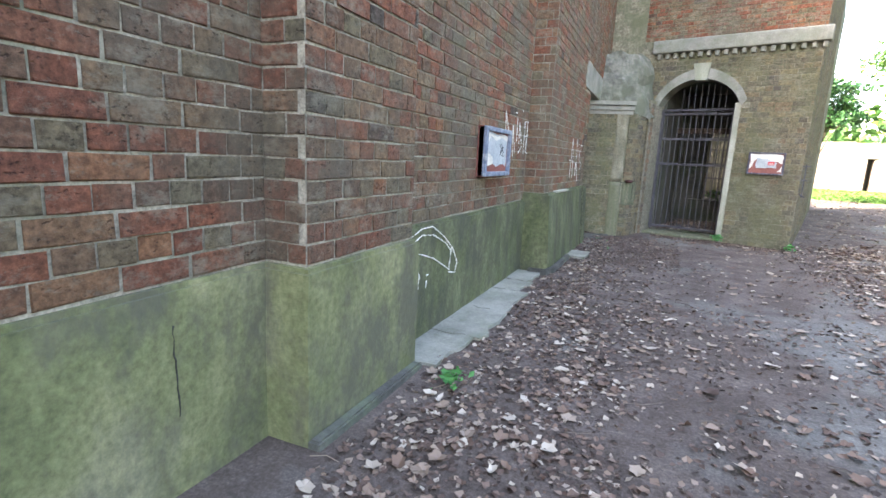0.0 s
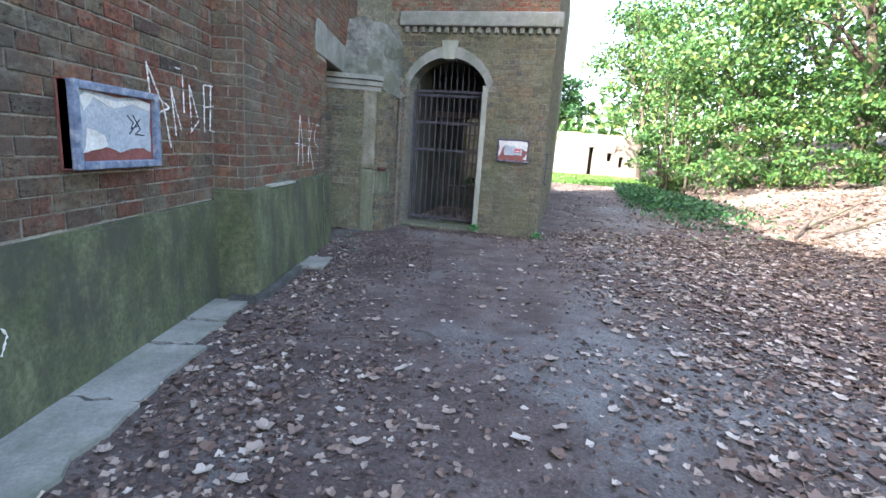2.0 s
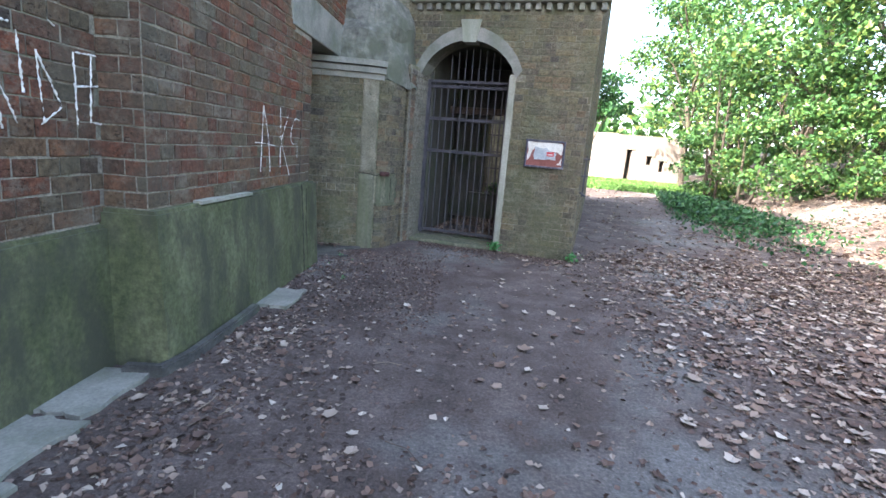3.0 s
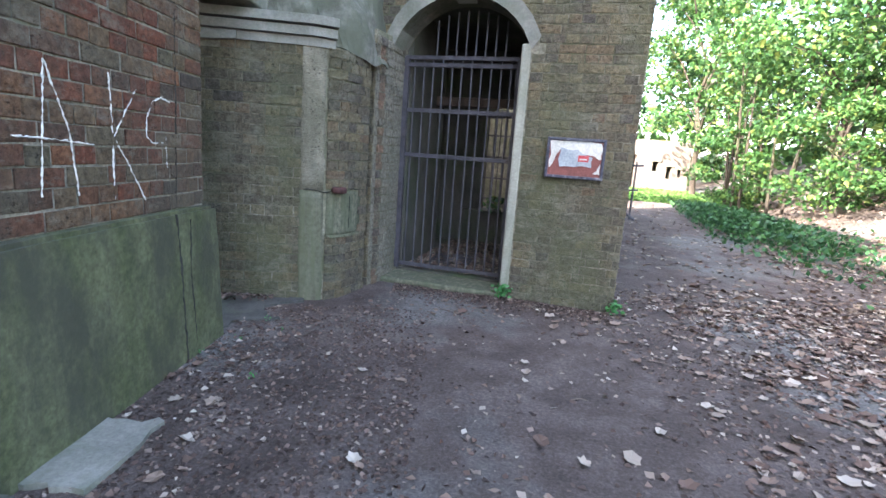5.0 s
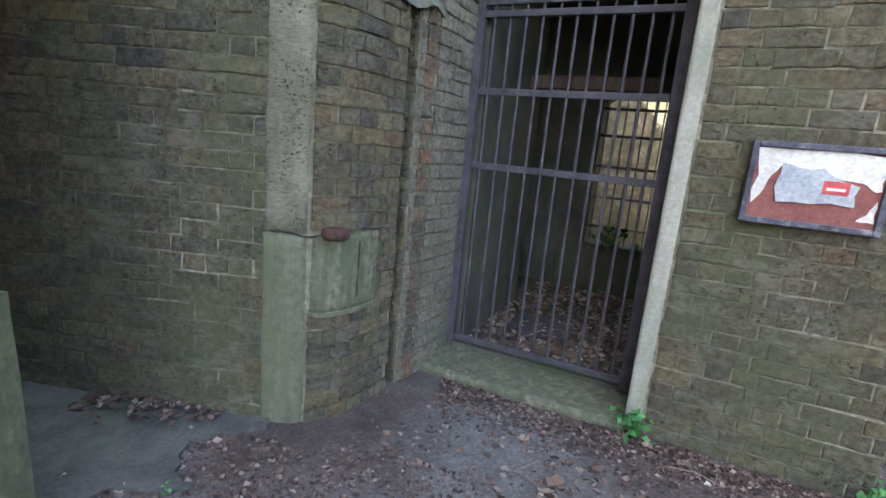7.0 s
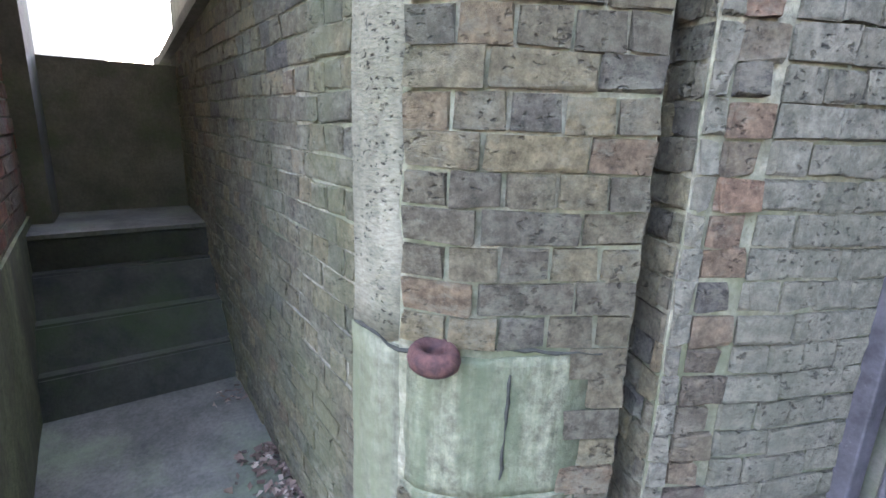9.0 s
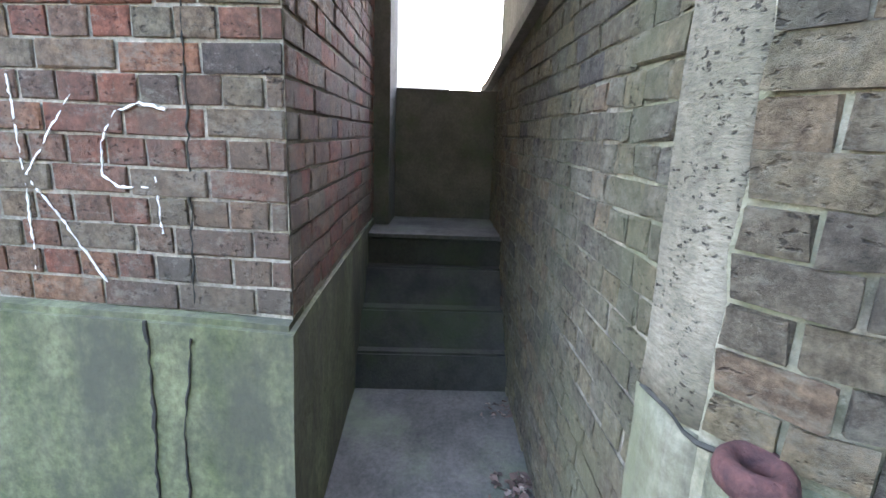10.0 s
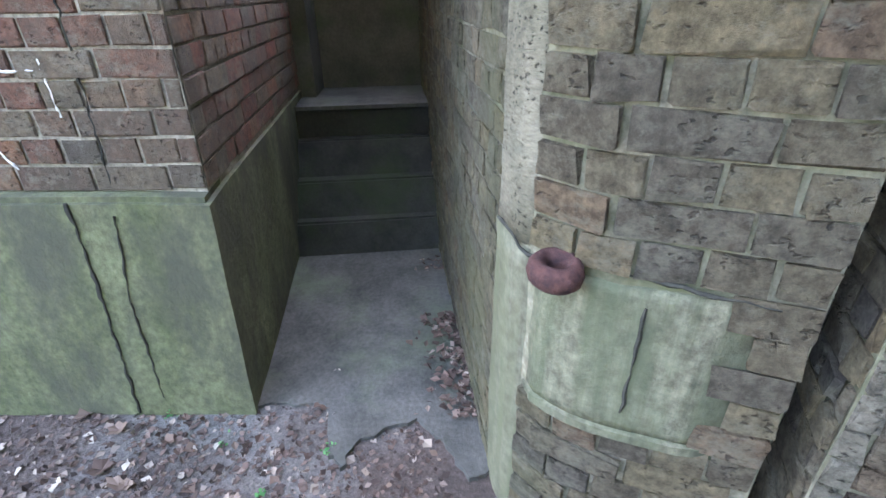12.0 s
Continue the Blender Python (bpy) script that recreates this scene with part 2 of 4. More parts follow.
# earth: trodden brown soil with bare grey tarmac showing through
earth, nt_, b_ = material("earth_and_tarmac", 0.95)
soil = ramp(nt_, noise_tex(nt_, 2.2, 6, 0.7), [(0.3, (0.065, 0.05, 0.042)), (0.5, (0.11, 0.086, 0.073)), (0.7, (0.17, 0.138, 0.12))])
tar = ramp(nt_, noise_tex(nt_, 6, 5, 0.7), [(0.3, (0.13, 0.128, 0.116)), (0.7, (0.22, 0.216, 0.198))])
ecol = mix(nt_, ramp(nt_, noise_tex(nt_, 0.42, 5, 0.6, None, 1.3), [(0.53, 0), (0.64, 0.85)]), soil, tar)
ecol = mix(nt_, 0.85, ecol, ramp(nt_, noise_tex(nt_, 45, 8, 0.85), [(0.32, 0.4), (0.5, 0.95), (0.66, 1.8)]), "MULTIPLY")
nt_.links.new(ecol, b_.inputs["Base Color"])
bump(nt_, b_, noise_tex(nt_, 45, 6, 0.8), 0.9, 0.02)


# ---- mesh helpers ----
def mesh_object(name, verts, faces, mat, parent=None, label="", kind="", category="", group=""):
    me = bpy.data.meshes.new(name)
    me.from_pydata([tuple(v) for v in verts], [], faces)
    me.materials.append(mat)
    me.update()
    ob = new(name, me)
    if parent:
        ob.parent = parent
    return tagged(ob, label, category, group, kind)


def part(name, bm, mat, parent=None, label="", kind="", category="", group="", smooth=False):
    me = bpy.data.meshes.new(name)
    if smooth:
        for f in bm.faces:
            f.smooth = True
    bm.to_mesh(me)
    bm.free()
    me.materials.append(mat)
    ob = new(name, me)
    if parent:
        ob.parent = parent
    return tagged(ob, label, category, group, kind)


def empty(name, label, category, group="", at=(0, 0, 0)):
    e = new(name)
    e.empty_display_size = 0.1
    e.location = at
    return tagged(e, label, category, group)


def box_bm(lo, hi, m=None, bevel=0.0):
    bm = bmesh.new()
    bmesh.ops.create_cube(bm, size=1)
    for v in bm.verts:
        v.co = Vector([lo[i] + (v.co[i] + 0.5) * (hi[i] - lo[i]) for i in range(3)])
    if bevel:
        bmesh.ops.bevel(bm, geom=list(bm.edges), offset=bevel, segments=2, profile=0.5, affect="EDGES")
    if m is not None:
        bm.transform(m)
    return bm


def prism_bm(poly, z0, z1, top=None):
    """An upright prism on a plan polygon; top(x, y) may give the height of its top."""
    bm = bmesh.new()
    lo = [bm.verts.new((x, y, z0)) for x, y in poly]
    hi = [bm.verts.new((x, y, top(x, y) if top else z1)) for x, y in poly]
    n = len(poly)
    bm.faces.new(list(reversed(lo)))
    bm.faces.new(hi)
    for i in range(n):
        bm.faces.new((lo[i], lo[(i + 1) % n], hi[(i + 1) % n], hi[i]))
    bmesh.ops.recalc_face_normals(bm, faces=bm.faces)
    return bm


def tube_bm(points, r, seg=6, bm=None):
    """A round bar of radius r (or one radius a point) along points."""
    bm = bm or bmesh.new()
    rs = r if isinstance(r, (list, tuple)) else [r] * len(points)
    pts = [Vector(p) for p in points]
    rings = []
    for i, p in enumerate(pts):
        d = (pts[min(i + 1, len(pts) - 1)] - pts[max(i - 1, 0)]).normalized()
        a = d.cross(Vector((0, 0, 1)) if abs(d.z) < 0.9 else Vector((1, 0, 0))).normalized()
        c = d.cross(a)
        rings.append([bm.verts.new(p + rs[i] * (math.cos(k * math.tau / seg) * a + math.sin(k * math.tau / seg) * c)) for k in range(seg)])
    for q, s in zip(rings, rings[1:]):
        for k in range(seg):
            bm.faces.new((q[k], q[(k + 1) % seg], s[(k + 1) % seg], s[k]))
    bm.faces.new(list(reversed(rings[0])))
    bm.faces.new(rings[-1])
    return bm


def roughen(bm, cuts, amp, scale=4.0):
    """Cut a mesh finer and push it about, for worn and broken masonry."""
    bmesh.ops.triangulate(bm, faces=bm.faces)
    bmesh.ops.subdivide_edges(bm, edges=list(bm.edges), cuts=cuts, use_grid_fill=True)
    for v in bm.verts:
        v.co += noise.noise_vector(v.co * scale) * amp
    return bm


# ---- bricks ----
BRICK_MESHES = {}


def brick_geo(length, height, depth=0.007, ch=0.004, rng=None, worn=0.0):
    """Front-facing brick: x along the wall, y into it, z up; corners worn and uneven."""
    a, h = length / 2, height / 2
    v = [(-a, 0.0, -h), (a, 0.0, -h), (a, 0.0, h), (-a, 0.0, h),
         (-a, -depth + ch, -h), (a, -depth + ch, -h), (a, -depth + ch, h), (-a, -depth + ch, h),
         (-a + ch, -depth, -h + ch), (a - ch, -depth, -h + ch), (a - ch, -depth, h - ch), (-a + ch, -depth, h - ch)]
    if worn:
        v[4:] = [(x + rng.uniform(-worn, worn), y + (rng.uniform(-worn, worn) * 0.6 if i > 3 else 0), z + rng.uniform(-worn, worn)) for i, (x, y, z) in enumerate(v[4:])]
    f = [(8, 9, 10, 11)]
    for i in range(4):
        j = (i + 1) % 4
        f += [(i, j, 4 + j, 4 + i), (4 + i, 4 + j, 8 + j, 8 + i)]
    return v, f


def lay_bricks(parent, line, z0, z1, single, joined, skip=None, near=None, course=0.078, blen=0.225, rnd_seed=1, limit=300, depth=0.007, top=None, start=0, worn=0.004):
    """Bricks in English bond on the face that runs along the plan polyline line, seen with the line running to the right.
    near(s, z) picks the bricks that are objects of their own."""
    rng = random.Random(rnd_seed)
    pts = [Vector((*p, 0)) for p in line]
    seg = [(pts[i + 1] - pts[i]).length for i in range(len(pts) - 1)]
    total = sum(seg)

    def at(s):
        for i, l in enumerate(seg):
            if s <= l or i == len(seg) - 1:
                d = (pts[i + 1] - pts[i]).normalized()
                return pts[i] + d * s, d
            s -= l
    verts, faces, count = [], [], 0
    for row in range(int((z1 - z0) / course)):
        z = z0 + (row + 0.5) * course
        head = (row + start) % 2
        unit = blen / 2 if head else blen
        s = -(0.0 if head else blen / 4) - rng.random() * 0.01
        if not head:
            s = -blen * 0.25
        while s < total - 0.02:
            a, b = max(s, 0.0), min(s + unit, total)
            s += unit
            if not head and rng.random() < 0.12:
                s -= unit / 2
                b = min(a + unit / 2, total)
            l = b - a - 0.011
            if l < 0.03:
                continue
            mid = (a + b) / 2
            if skip and skip(mid, z, l):
                continue
            p, d = at(mid)
            if top and z + course / 2 > top(p.x, p.y):
                continue
            ang = math.atan2(d.y, d.x)
            out = rng.uniform(-0.004, 0.004)
            m = Matrix.Translation(p + Vector((0, 0, z + rng.uniform(-0.003, 0.003)))) @ Matrix.Rotation(ang, 4, "Z") @ Matrix.Rotation(rng.uniform(-0.012, 0.012), 4, "Y") @ Matrix.Translation((0, out, 0))
            hgt = course - 0.012 + rng.uniform(-0.003, 0.002)
            if near and count < limit and near(mid, z):
                key = (round(l, 2), depth, course, single.name, rng.randrange(4))
                if key not in BRICK_MESHES:
                    me = bpy.data.meshes.new("brick")
                    v, f = brick_geo(key[0], course - 0.012, depth, 0.004, rng, worn)
                    me.from_pydata(v, [], f)
                    me.materials.append(single)
                    BRICK_MESHES[key] = me
                me = BRICK_MESHES[key]
                ob = new("brick", me)
                ob.matrix_world = m
                ob.parent = parent
                count += 1
            else:
                v, f = brick_geo(l, hgt, depth, 0.003 + rng.random() * 0.003, rng, worn)
                k = len(verts)
                verts += [m @ Vector(x) for x in v]
                faces += [tuple(i + k for i in q) for q in f]
    if verts:
        mesh_object("brickwork", verts, faces, joined, parent, kind="stuff")


# ---- plan ----
XA, X1, XB, X2 = -1.58, -1.33, -1.52, -1.24       # faces of the west wall's bays and pilasters
YA, Y1, YB, YC = 2.0, 3.05, 6.5, 9.55             # where they change
HIGH = 6.2
TALL = 8.4                                        # the west building; unseen top set by how far it shades
AL = Vector((-0.992, -0.125, 0.0)).normalized()     # the way into the alley
GO = Vector((0.6, 11.44, 0.0))                    # gate wall: origin, along, outwards
GU = Vector((math.cos(radians(14)), -math.sin(radians(14)), 0))
GN = Vector((-math.sin(radians(14)), -math.cos(radians(14)), 0))


def gate_pt(u, off=0.0, z=0.0):
    p = GO + GU * u - GN * off
    return Vector((p.x, p.y, z))


GATE_M = Matrix.Translation(GO) @ Matrix.Rotation(radians(-14), 4, "Z")   # local x along, y inwards


def xy(v):
    return (v.x, v.y)


def bank_line(y):
    return 5.6 + 0.28 * (y - 9)


def ground_z(x, y):
    z = 0.012 * noise.noise((x * 0.7, y * 0.7, 0)) + 0.01 * noise.noise((x * 2.1, y * 2.1, 4))
    far = max(0.0, y - 13)
    z += 0.04 * min(far, 40)
    s = max(0.0, x - bank_line(y))
    z += min(s * s * 0.09, s * 0.26) if s < 14 else 3.64
    return z


# ---- ground ----
def spaced(lo, a, b, hi, step):
    mid = list(np.arange(a, b + 1e-6, step))
    left = [a - (a - lo) * (i / 9) ** 2.2 for i in range(9, 0, -1)]
    right = [b + (hi - b) * (i / 9) ** 2.2 for i in range(1, 10)]
    return left + mid + right


gx, gy = spaced(-900, -4, 16, 900, 0.2), spaced(-900, -3, 36, 900, 0.25)
gv = [(x, y, ground_z(x, y)) for y in gy for x in gx]
nx = len(gx)
gf = [(j * nx + i, j * nx + i + 1, (j + 1) * nx + i + 1, (j + 1) * nx + i) for j in range(len(gy) - 1) for i in range(nx - 1)]
ground = mesh_object("ground", gv, gf, earth, None, "trodden brown earth with bare grey tarmac patches", "structure", "ground")
for p_ in ground.data.polygons:
    p_.use_smooth = True

# ---- west wall ----
M = 0.003


def west_wall(name, poly, label):
    return part(name, prism_bm(poly, -0.3, TALL), mortar, None, label, "structure", "wall")


def plinth(parent, poly, z1, mat, lean=0.0, label="cement-rendered plinth green with algae"):
    bm = prism_bm(poly, -0.25, z1)
    face_x = max(x for x, y in poly)
    bmesh.ops.bevel(bm, geom=[e for e in bm.edges if all(v.co.z > z1 - 0.01 for v in e.verts)], offset=0.022, segments=2, affect="EDGES")
    bmesh.ops.subdivide_edges(bm, edges=[e for e in bm.edges if e.calc_length() > 0.5], cuts=14, use_grid_fill=True)
    for v in bm.verts:
        if v.co.z > -0.2:
            v.co.x += lean * (1 - v.co.z / z1) * (v.co.x > face_x - 0.02)
            v.co += noise.noise_vector(v.co * 3.0) * 0.008
    return part("plinth", bm, mat, parent, label)


# The unseen run south to y -16 keeps sun off the court.
wall_a = west_wall("wall_west_1", [(XA - M - 0.5, -16), (XA - M, -16), (XA - M, YA + 0.1), (XA - M - 0.5, YA + 0.1)], "weathered red brick wall bay above a green plinth")
wall_p1 = west_wall("wall_west_2", [(XA - M - 0.3, YA + M), (X1 - M, YA + M), (X1 - M, Y1), (XA - M - 0.3, Y1)], "red brick pilaster above a green plinth")
wall_b = west_wall("wall_west_3", [(XB - M - 0.5, Y1 - 0.1), (XB - M, Y1 - 0.1), (XB - M, YB + 0.1), (XB - M - 0.5, YB + 0.1)], "red brick wall bay with a notice case")
cor = Vector((X2 - M, YC, 0))
inner = cor + AL * 4.2
# The unseen run west to x -12 keeps sun out of the alley.
wall_p2 = west_wall("wall_west_4", [(-2.2, YB + M), (X2 - M, YB + M), (X2 - M, YC - M), (inner.x, inner.y - M), (-12, inner.y - M), (-12, YB + M)], "red brick corner block chalked with letters")
plinth(wall_a, [(XA - 0.4, -4), (XA + 0.04, -4), (XA + 0.04, YA + 0.02), (XA - 0.4, YA + 0.02)], 0.9, algae_render)
plinth(wall_p1, [(XA - 0.2, YA - 0.05), (X1 + 0.05, YA - 0.05), (X1 + 0.05, Y1 + 0.02), (XA - 0.2, Y1 + 0.02)], 0.9, algae_render)
plinth(wall_b, [(XB - 0.3, Y1 - 0.1), (XB + 0.05, Y1 - 0.1), (XB + 0.05, YB + 0.1), (XB - 0.3, YB + 0.1)], 0.93, damp_algae)
plinth(wall_p2, [(-1.9, YB - 0.05), (X2 + 0.08, YB - 0.05), (X2 + 0.08, YC + 0.03), (inner.x, inner.y + 0.01), (inner.x, YB)], 1.03, damp_algae, 0.05)
part("plinth_ledge", roughen(box_bm((X2 + 0.01, 6.98, 1.02), (X2 + 0.084, 7.8, 1.042)), 3, 0.012, 6), pale_cement, wall_p2, "pale broken lime ledge")
lay_bricks(wall_a, [(XA, -1.2), (XA, YA)], 0.91, TALL - 0.2, red_brick, red_bricks, near=lambda s, z: s > 1.9 and z < 2.4, rnd_seed=2, course=0.1, blen=0.285)
lay_bricks(wall_p1, [(XA, YA), (X1, YA)], 0.91, TALL - 0.2, red_brick, red_bricks, near=lambda s, z: z < 2.4, rnd_seed=13, course=0.1, blen=0.285, start=1)
lay_bricks(wall_p1, [(X1, YA), (X1, Y1)], 0.91, TALL - 0.2, red_brick, red_bricks, near=lambda s, z: z < 2.4, rnd_seed=3, course=0.1, blen=0.285)
lay_bricks(wall_b, [(XB, Y1), (XB, YB)], 0.94, TALL - 0.2, red_brick, red_bricks, near=lambda s, z: z < 2.2, rnd_seed=4, course=0.1, blen=0.285)
P2 = dict(course=0.1, blen=0.285)
lay_bricks(wall_p2, [(XB, YB), (X2, YB)], 1.035, TALL - 0.2, red_brick, red_bricks, rnd_seed=15, start=1, **P2)
lay_bricks(wall_p2, [(X2, YB), (X2, YC)], 1.035, TALL - 0.2, red_brick, red_bricks, near=lambda s, z: s > 1.4 and z < 2.2, rnd_seed=5, skip=lambda s, z, l: s > 2.4 and 2.66 < z < 3.12, **P2)
lay_bricks(wall_p2, [(X2, YC), xy(Vector((X2, YC, 0)) + AL * 4.0)], 1.035, TALL - 0.2, red_brick, red_bricks, near=lambda s, z: z < 2.4, limit=200, rnd_seed=16, start=1, **P2)

# wall and lintel that bridge the alley's mouth
bridge = part("wall_bridge", prism_bm([(X2 - 0.5, YC - 0.02), (X2 - M, YC - 0.02), (X2 - M, 12.6), (X2 - 0.5, 12.6)], 3.1, TALL), mortar, None, "red brick wall carried over the alley mouth", "structure", "wall")
lay_bricks(bridge, [(X2, YC), (X2, 12.4)], 3.12, TALL - 0.2, red_brick, red_bricks, rnd_seed=6)
bm = box_bm((X2 - 0.5, 8.9, 2.68), (X2 + 0.02, 12.3, 3.1), None, 0.015)
lintel = part("lintel", bm, cement, bridge, "pale concrete lintel")

# ---- alley ----
a0 = Vector((X2, YC, 0))
side = Vector((AL.y, -AL.x, 0)) * -1        # across the alley, towards the pier
if side.y < 0:
    side = -side


def alley_pt(s, w, z=0.0):
    p = a0 + AL * s + side * w
    return Vector((p.x, p.y, z))


AW = 1.05
alley_floor = part("alley_floor", box_bm((0, 0, 0), (1, 1, 1)), slab_cement, None, "worn grey concrete alley floor", "structure", "floor")
me_ = alley_floor.data
for v in me_.vertices:
    s_ = (0.02 if v.co.y < 0.5 else 0.1) if v.co.x < 0.5 else 2.4
    p_ = alley_pt(s_, v.co.y * (AW + 0.1) - 0.03)
    v.co = (p_.x, p_.y, -0.2 + v.co.z * (0.215 if v.co.x < 0.5 else 0.3))
stairs = empty("alley_steps", "mossy concrete steps, blackened for shade, rising between two walls", "stairs", at=xy(alley_pt(1.1, 0.5)) + (0,))
# Steps are blackened so the alley's shade sits in their colour.
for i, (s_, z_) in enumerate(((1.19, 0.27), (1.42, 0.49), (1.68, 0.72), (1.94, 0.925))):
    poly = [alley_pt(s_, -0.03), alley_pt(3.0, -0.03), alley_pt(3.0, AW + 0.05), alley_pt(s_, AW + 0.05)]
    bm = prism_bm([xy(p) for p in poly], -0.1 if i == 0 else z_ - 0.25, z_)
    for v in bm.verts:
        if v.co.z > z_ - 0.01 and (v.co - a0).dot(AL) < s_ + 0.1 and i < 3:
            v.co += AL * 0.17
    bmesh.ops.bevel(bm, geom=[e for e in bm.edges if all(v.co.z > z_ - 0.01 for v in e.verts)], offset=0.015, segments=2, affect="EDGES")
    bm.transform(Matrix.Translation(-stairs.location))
    part("step", bm, shade_black, stairs)
# Paler top slab: the lit tread over blackened risers is in the colours.
tread = [alley_pt(1.925, -0.02), alley_pt(2.75, -0.02), alley_pt(2.75, AW + 0.04), alley_pt(1.925, AW + 0.04)]
bm = prism_bm([xy(p) for p in tread], 0.922, 0.95)
bm.transform(Matrix.Translation(-stairs.location))
part("landing", bm, slab_cement, stairs, "landing slab kept paler to read as sky-lit")
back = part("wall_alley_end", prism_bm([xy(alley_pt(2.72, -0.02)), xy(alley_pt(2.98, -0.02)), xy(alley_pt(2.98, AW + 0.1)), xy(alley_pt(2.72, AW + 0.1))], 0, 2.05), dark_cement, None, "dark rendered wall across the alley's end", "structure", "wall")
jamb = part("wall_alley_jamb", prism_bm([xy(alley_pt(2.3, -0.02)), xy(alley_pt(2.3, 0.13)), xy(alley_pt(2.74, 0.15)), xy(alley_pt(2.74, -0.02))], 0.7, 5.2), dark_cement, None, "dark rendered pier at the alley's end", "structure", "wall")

# ---- pier with a rounded corner, and the flank wall of the alley ----
corner = []
B0, B1, B2 = Vector((-0.82, 10.617, 0)), Vector((-0.53, 10.655, 0)), Vector((-0.455, 10.90, 0))
for k in range(9):
    t_ = k / 8
    corner.append(xy(B0 * (1 - t_) ** 2 + B1 * 2 * t_ * (1 - t_) + B2 * t_ * t_))
PF = (Vector((-0.17, 11.66, 0)) - B2).normalized()
PN = Vector((PF.y, -PF.x, 0))


def pf(s, inset=0.0):
    p = B2 + PF * s - PN * inset
    return (p.x, p.y)


fl0 = B0 + (AL * 4.2)
SL0, SL1, SLE = 0.34, 0.45, 0.80
front = [xy(fl0)] + corner + [pf(SL0)]


def inset_line(line, d):
    out = []
    for i, p in enumerate(line):
        a = Vector((*line[max(i - 1, 0)], 0))
        b = Vector((*line[min(i + 1, len(line) - 1)], 0))
        t = (b - a).normalized()
        q = Vector((*p, 0)) - Vector((t.y, -t.x, 0)) * d
        out.append((q.x, q.y))
    return out


def flank_top(x, y):
    return 2.42 if x > -1.5 else max(2.12, 2.42 - (-1.5 - x) * 0.1)


mids = [xy(fl0 * (1 - k) + B0 * k) for k in (0.25, 0.5, 0.74, 0.76)]
pier_line = [xy(fl0)] + mids + corner + [pf(SL0)]
core = inset_line(pier_line, M) + [pf(SL0, 0.5), (-1.5, 11.4), (-2.4, 11.4), (fl0.x, 11.5)]
pier = part("wall_pier", prism_bm(core, -0.3, 2.46, flank_top), mortar_grey, None, "grey-yellow stock brick pier with rounded corner and alley flank", "structure", "wall")
fl_len = (B0 - fl0).length
arc_len = sum((Vector((*corner[i + 1], 0)) - Vector((*corner[i], 0))).length for i in range(8))


PIER = dict(course=0.093, blen=0.265, worn=0.009)
lay_bricks(pier, [xy(fl0)] + mids + [xy(B0 + AL * 0.02)], 0.0, 2.42, stock_brick, stock_bricks, near=lambda s, z: s > fl_len - 1.5 and z < 2.3, limit=150, rnd_seed=7, top=flank_top, **PIER)
lay_bricks(pier, corner[3:] + [pf(SL0)], 0.0, 2.42, stock_brick, stock_bricks, skip=lambda s, z, l: 0.65 < z < 1.1 and s < 0.5, near=lambda s, z: z < 2.4, limit=200, rnd_seed=17, start=1, depth=0.016, **PIER)


def skin(name, line, z0, z1, out, mat, parent, label="", jag=0.0, feather=True):
    """A thin coat on the wall's face along a plan line."""
    a, b = inset_line(line, 0.03), inset_line(line, -out)
    if feather:
        edge_ = inset_line(line, 0.006)
        b[0], b[-1] = edge_[0], edge_[-1]
    bm = bmesh.new()
    rows = 14
    grid = []
    for r in range(rows + 1):
        z = z0 + (z1 - z0) * r / rows
        grid.append([bm.verts.new((x + 0.006 * noise.noise((x * 9, y * 9, z * 7)), y + 0.006 * noise.noise((x * 9, y * 9, z * 7 + 9)), z + (jag * noise.noise((x * 8, y * 8, 2)) if r in (0, rows) else 0))) for x, y in b])
    back_ = [[bm.verts.new((x, y, z0 if r == 0 else z1)) for x, y in a] for r in (0, 1)]
    n = len(line)
    for r in range(rows):
        for i in range(n - 1):
            bm.faces.new((grid[r][i], grid[r][i + 1], grid[r + 1][i + 1], grid[r + 1][i]))
    for i in range(n - 1):
        bm.faces.new((back_[0][i], back_[0][i + 1], grid[0][i + 1], grid[0][i]))
        bm.faces.new((grid[rows][i], grid[rows][i + 1], back_[1][i + 1], back_[1][i]))
    for i in (0, n - 1):
        bm.faces.new([back_[0][i]] + [grid[r][i] for r in range(rows + 1)] + [back_[1][i]])
    bmesh.ops.recalc_face_normals(bm, faces=bm.faces)
    return part(name, bm, mat, parent, label, smooth=True)


skin("quoin", [xy(B0 + AL * 0.05), xy(B0 + AL * 0.02)] + corner[0:4], 1.10, 2.42, 0.010, pitted_cement, pier, "pitted cream cement band round the corner", 0.02)
skin("quoin_foot", [xy(B0 + AL * 0.06), xy(B0 + AL * 0.03)] + corner[0:4], -0.1, 1.09, 0.012, wash_cement, pier, "smooth pale green cement band", 0.02)
skin("cement_panel", corner[3:] + [pf(0.14), pf(0.27)], 0.66, 1.09, 0.012, patch_cement, pier, "scored grey-green cement patch", 0.02)
skin("panel_bead", inset_line(corner[3:] + [pf(0.14), pf(0.25)], -0.01), 0.635, 0.662, 0.016, patch_cement, pier)
# corbelled cap over the pier's flank
for k, (z_, o_) in enumerate(((2.4, 0.03), (2.48, 0.08), (2.57, 0.12))):
    l_ = inset_line([xy(B0 + AL * 0.9)] + corner[:5], -o_)
    poly = l_ + [(-0.75, 11.1), (-1.9, 11.2)]
    bm = prism_bm(poly, z_, z_ + 0.075)
    part("corbel_course", bm, cement, pier)
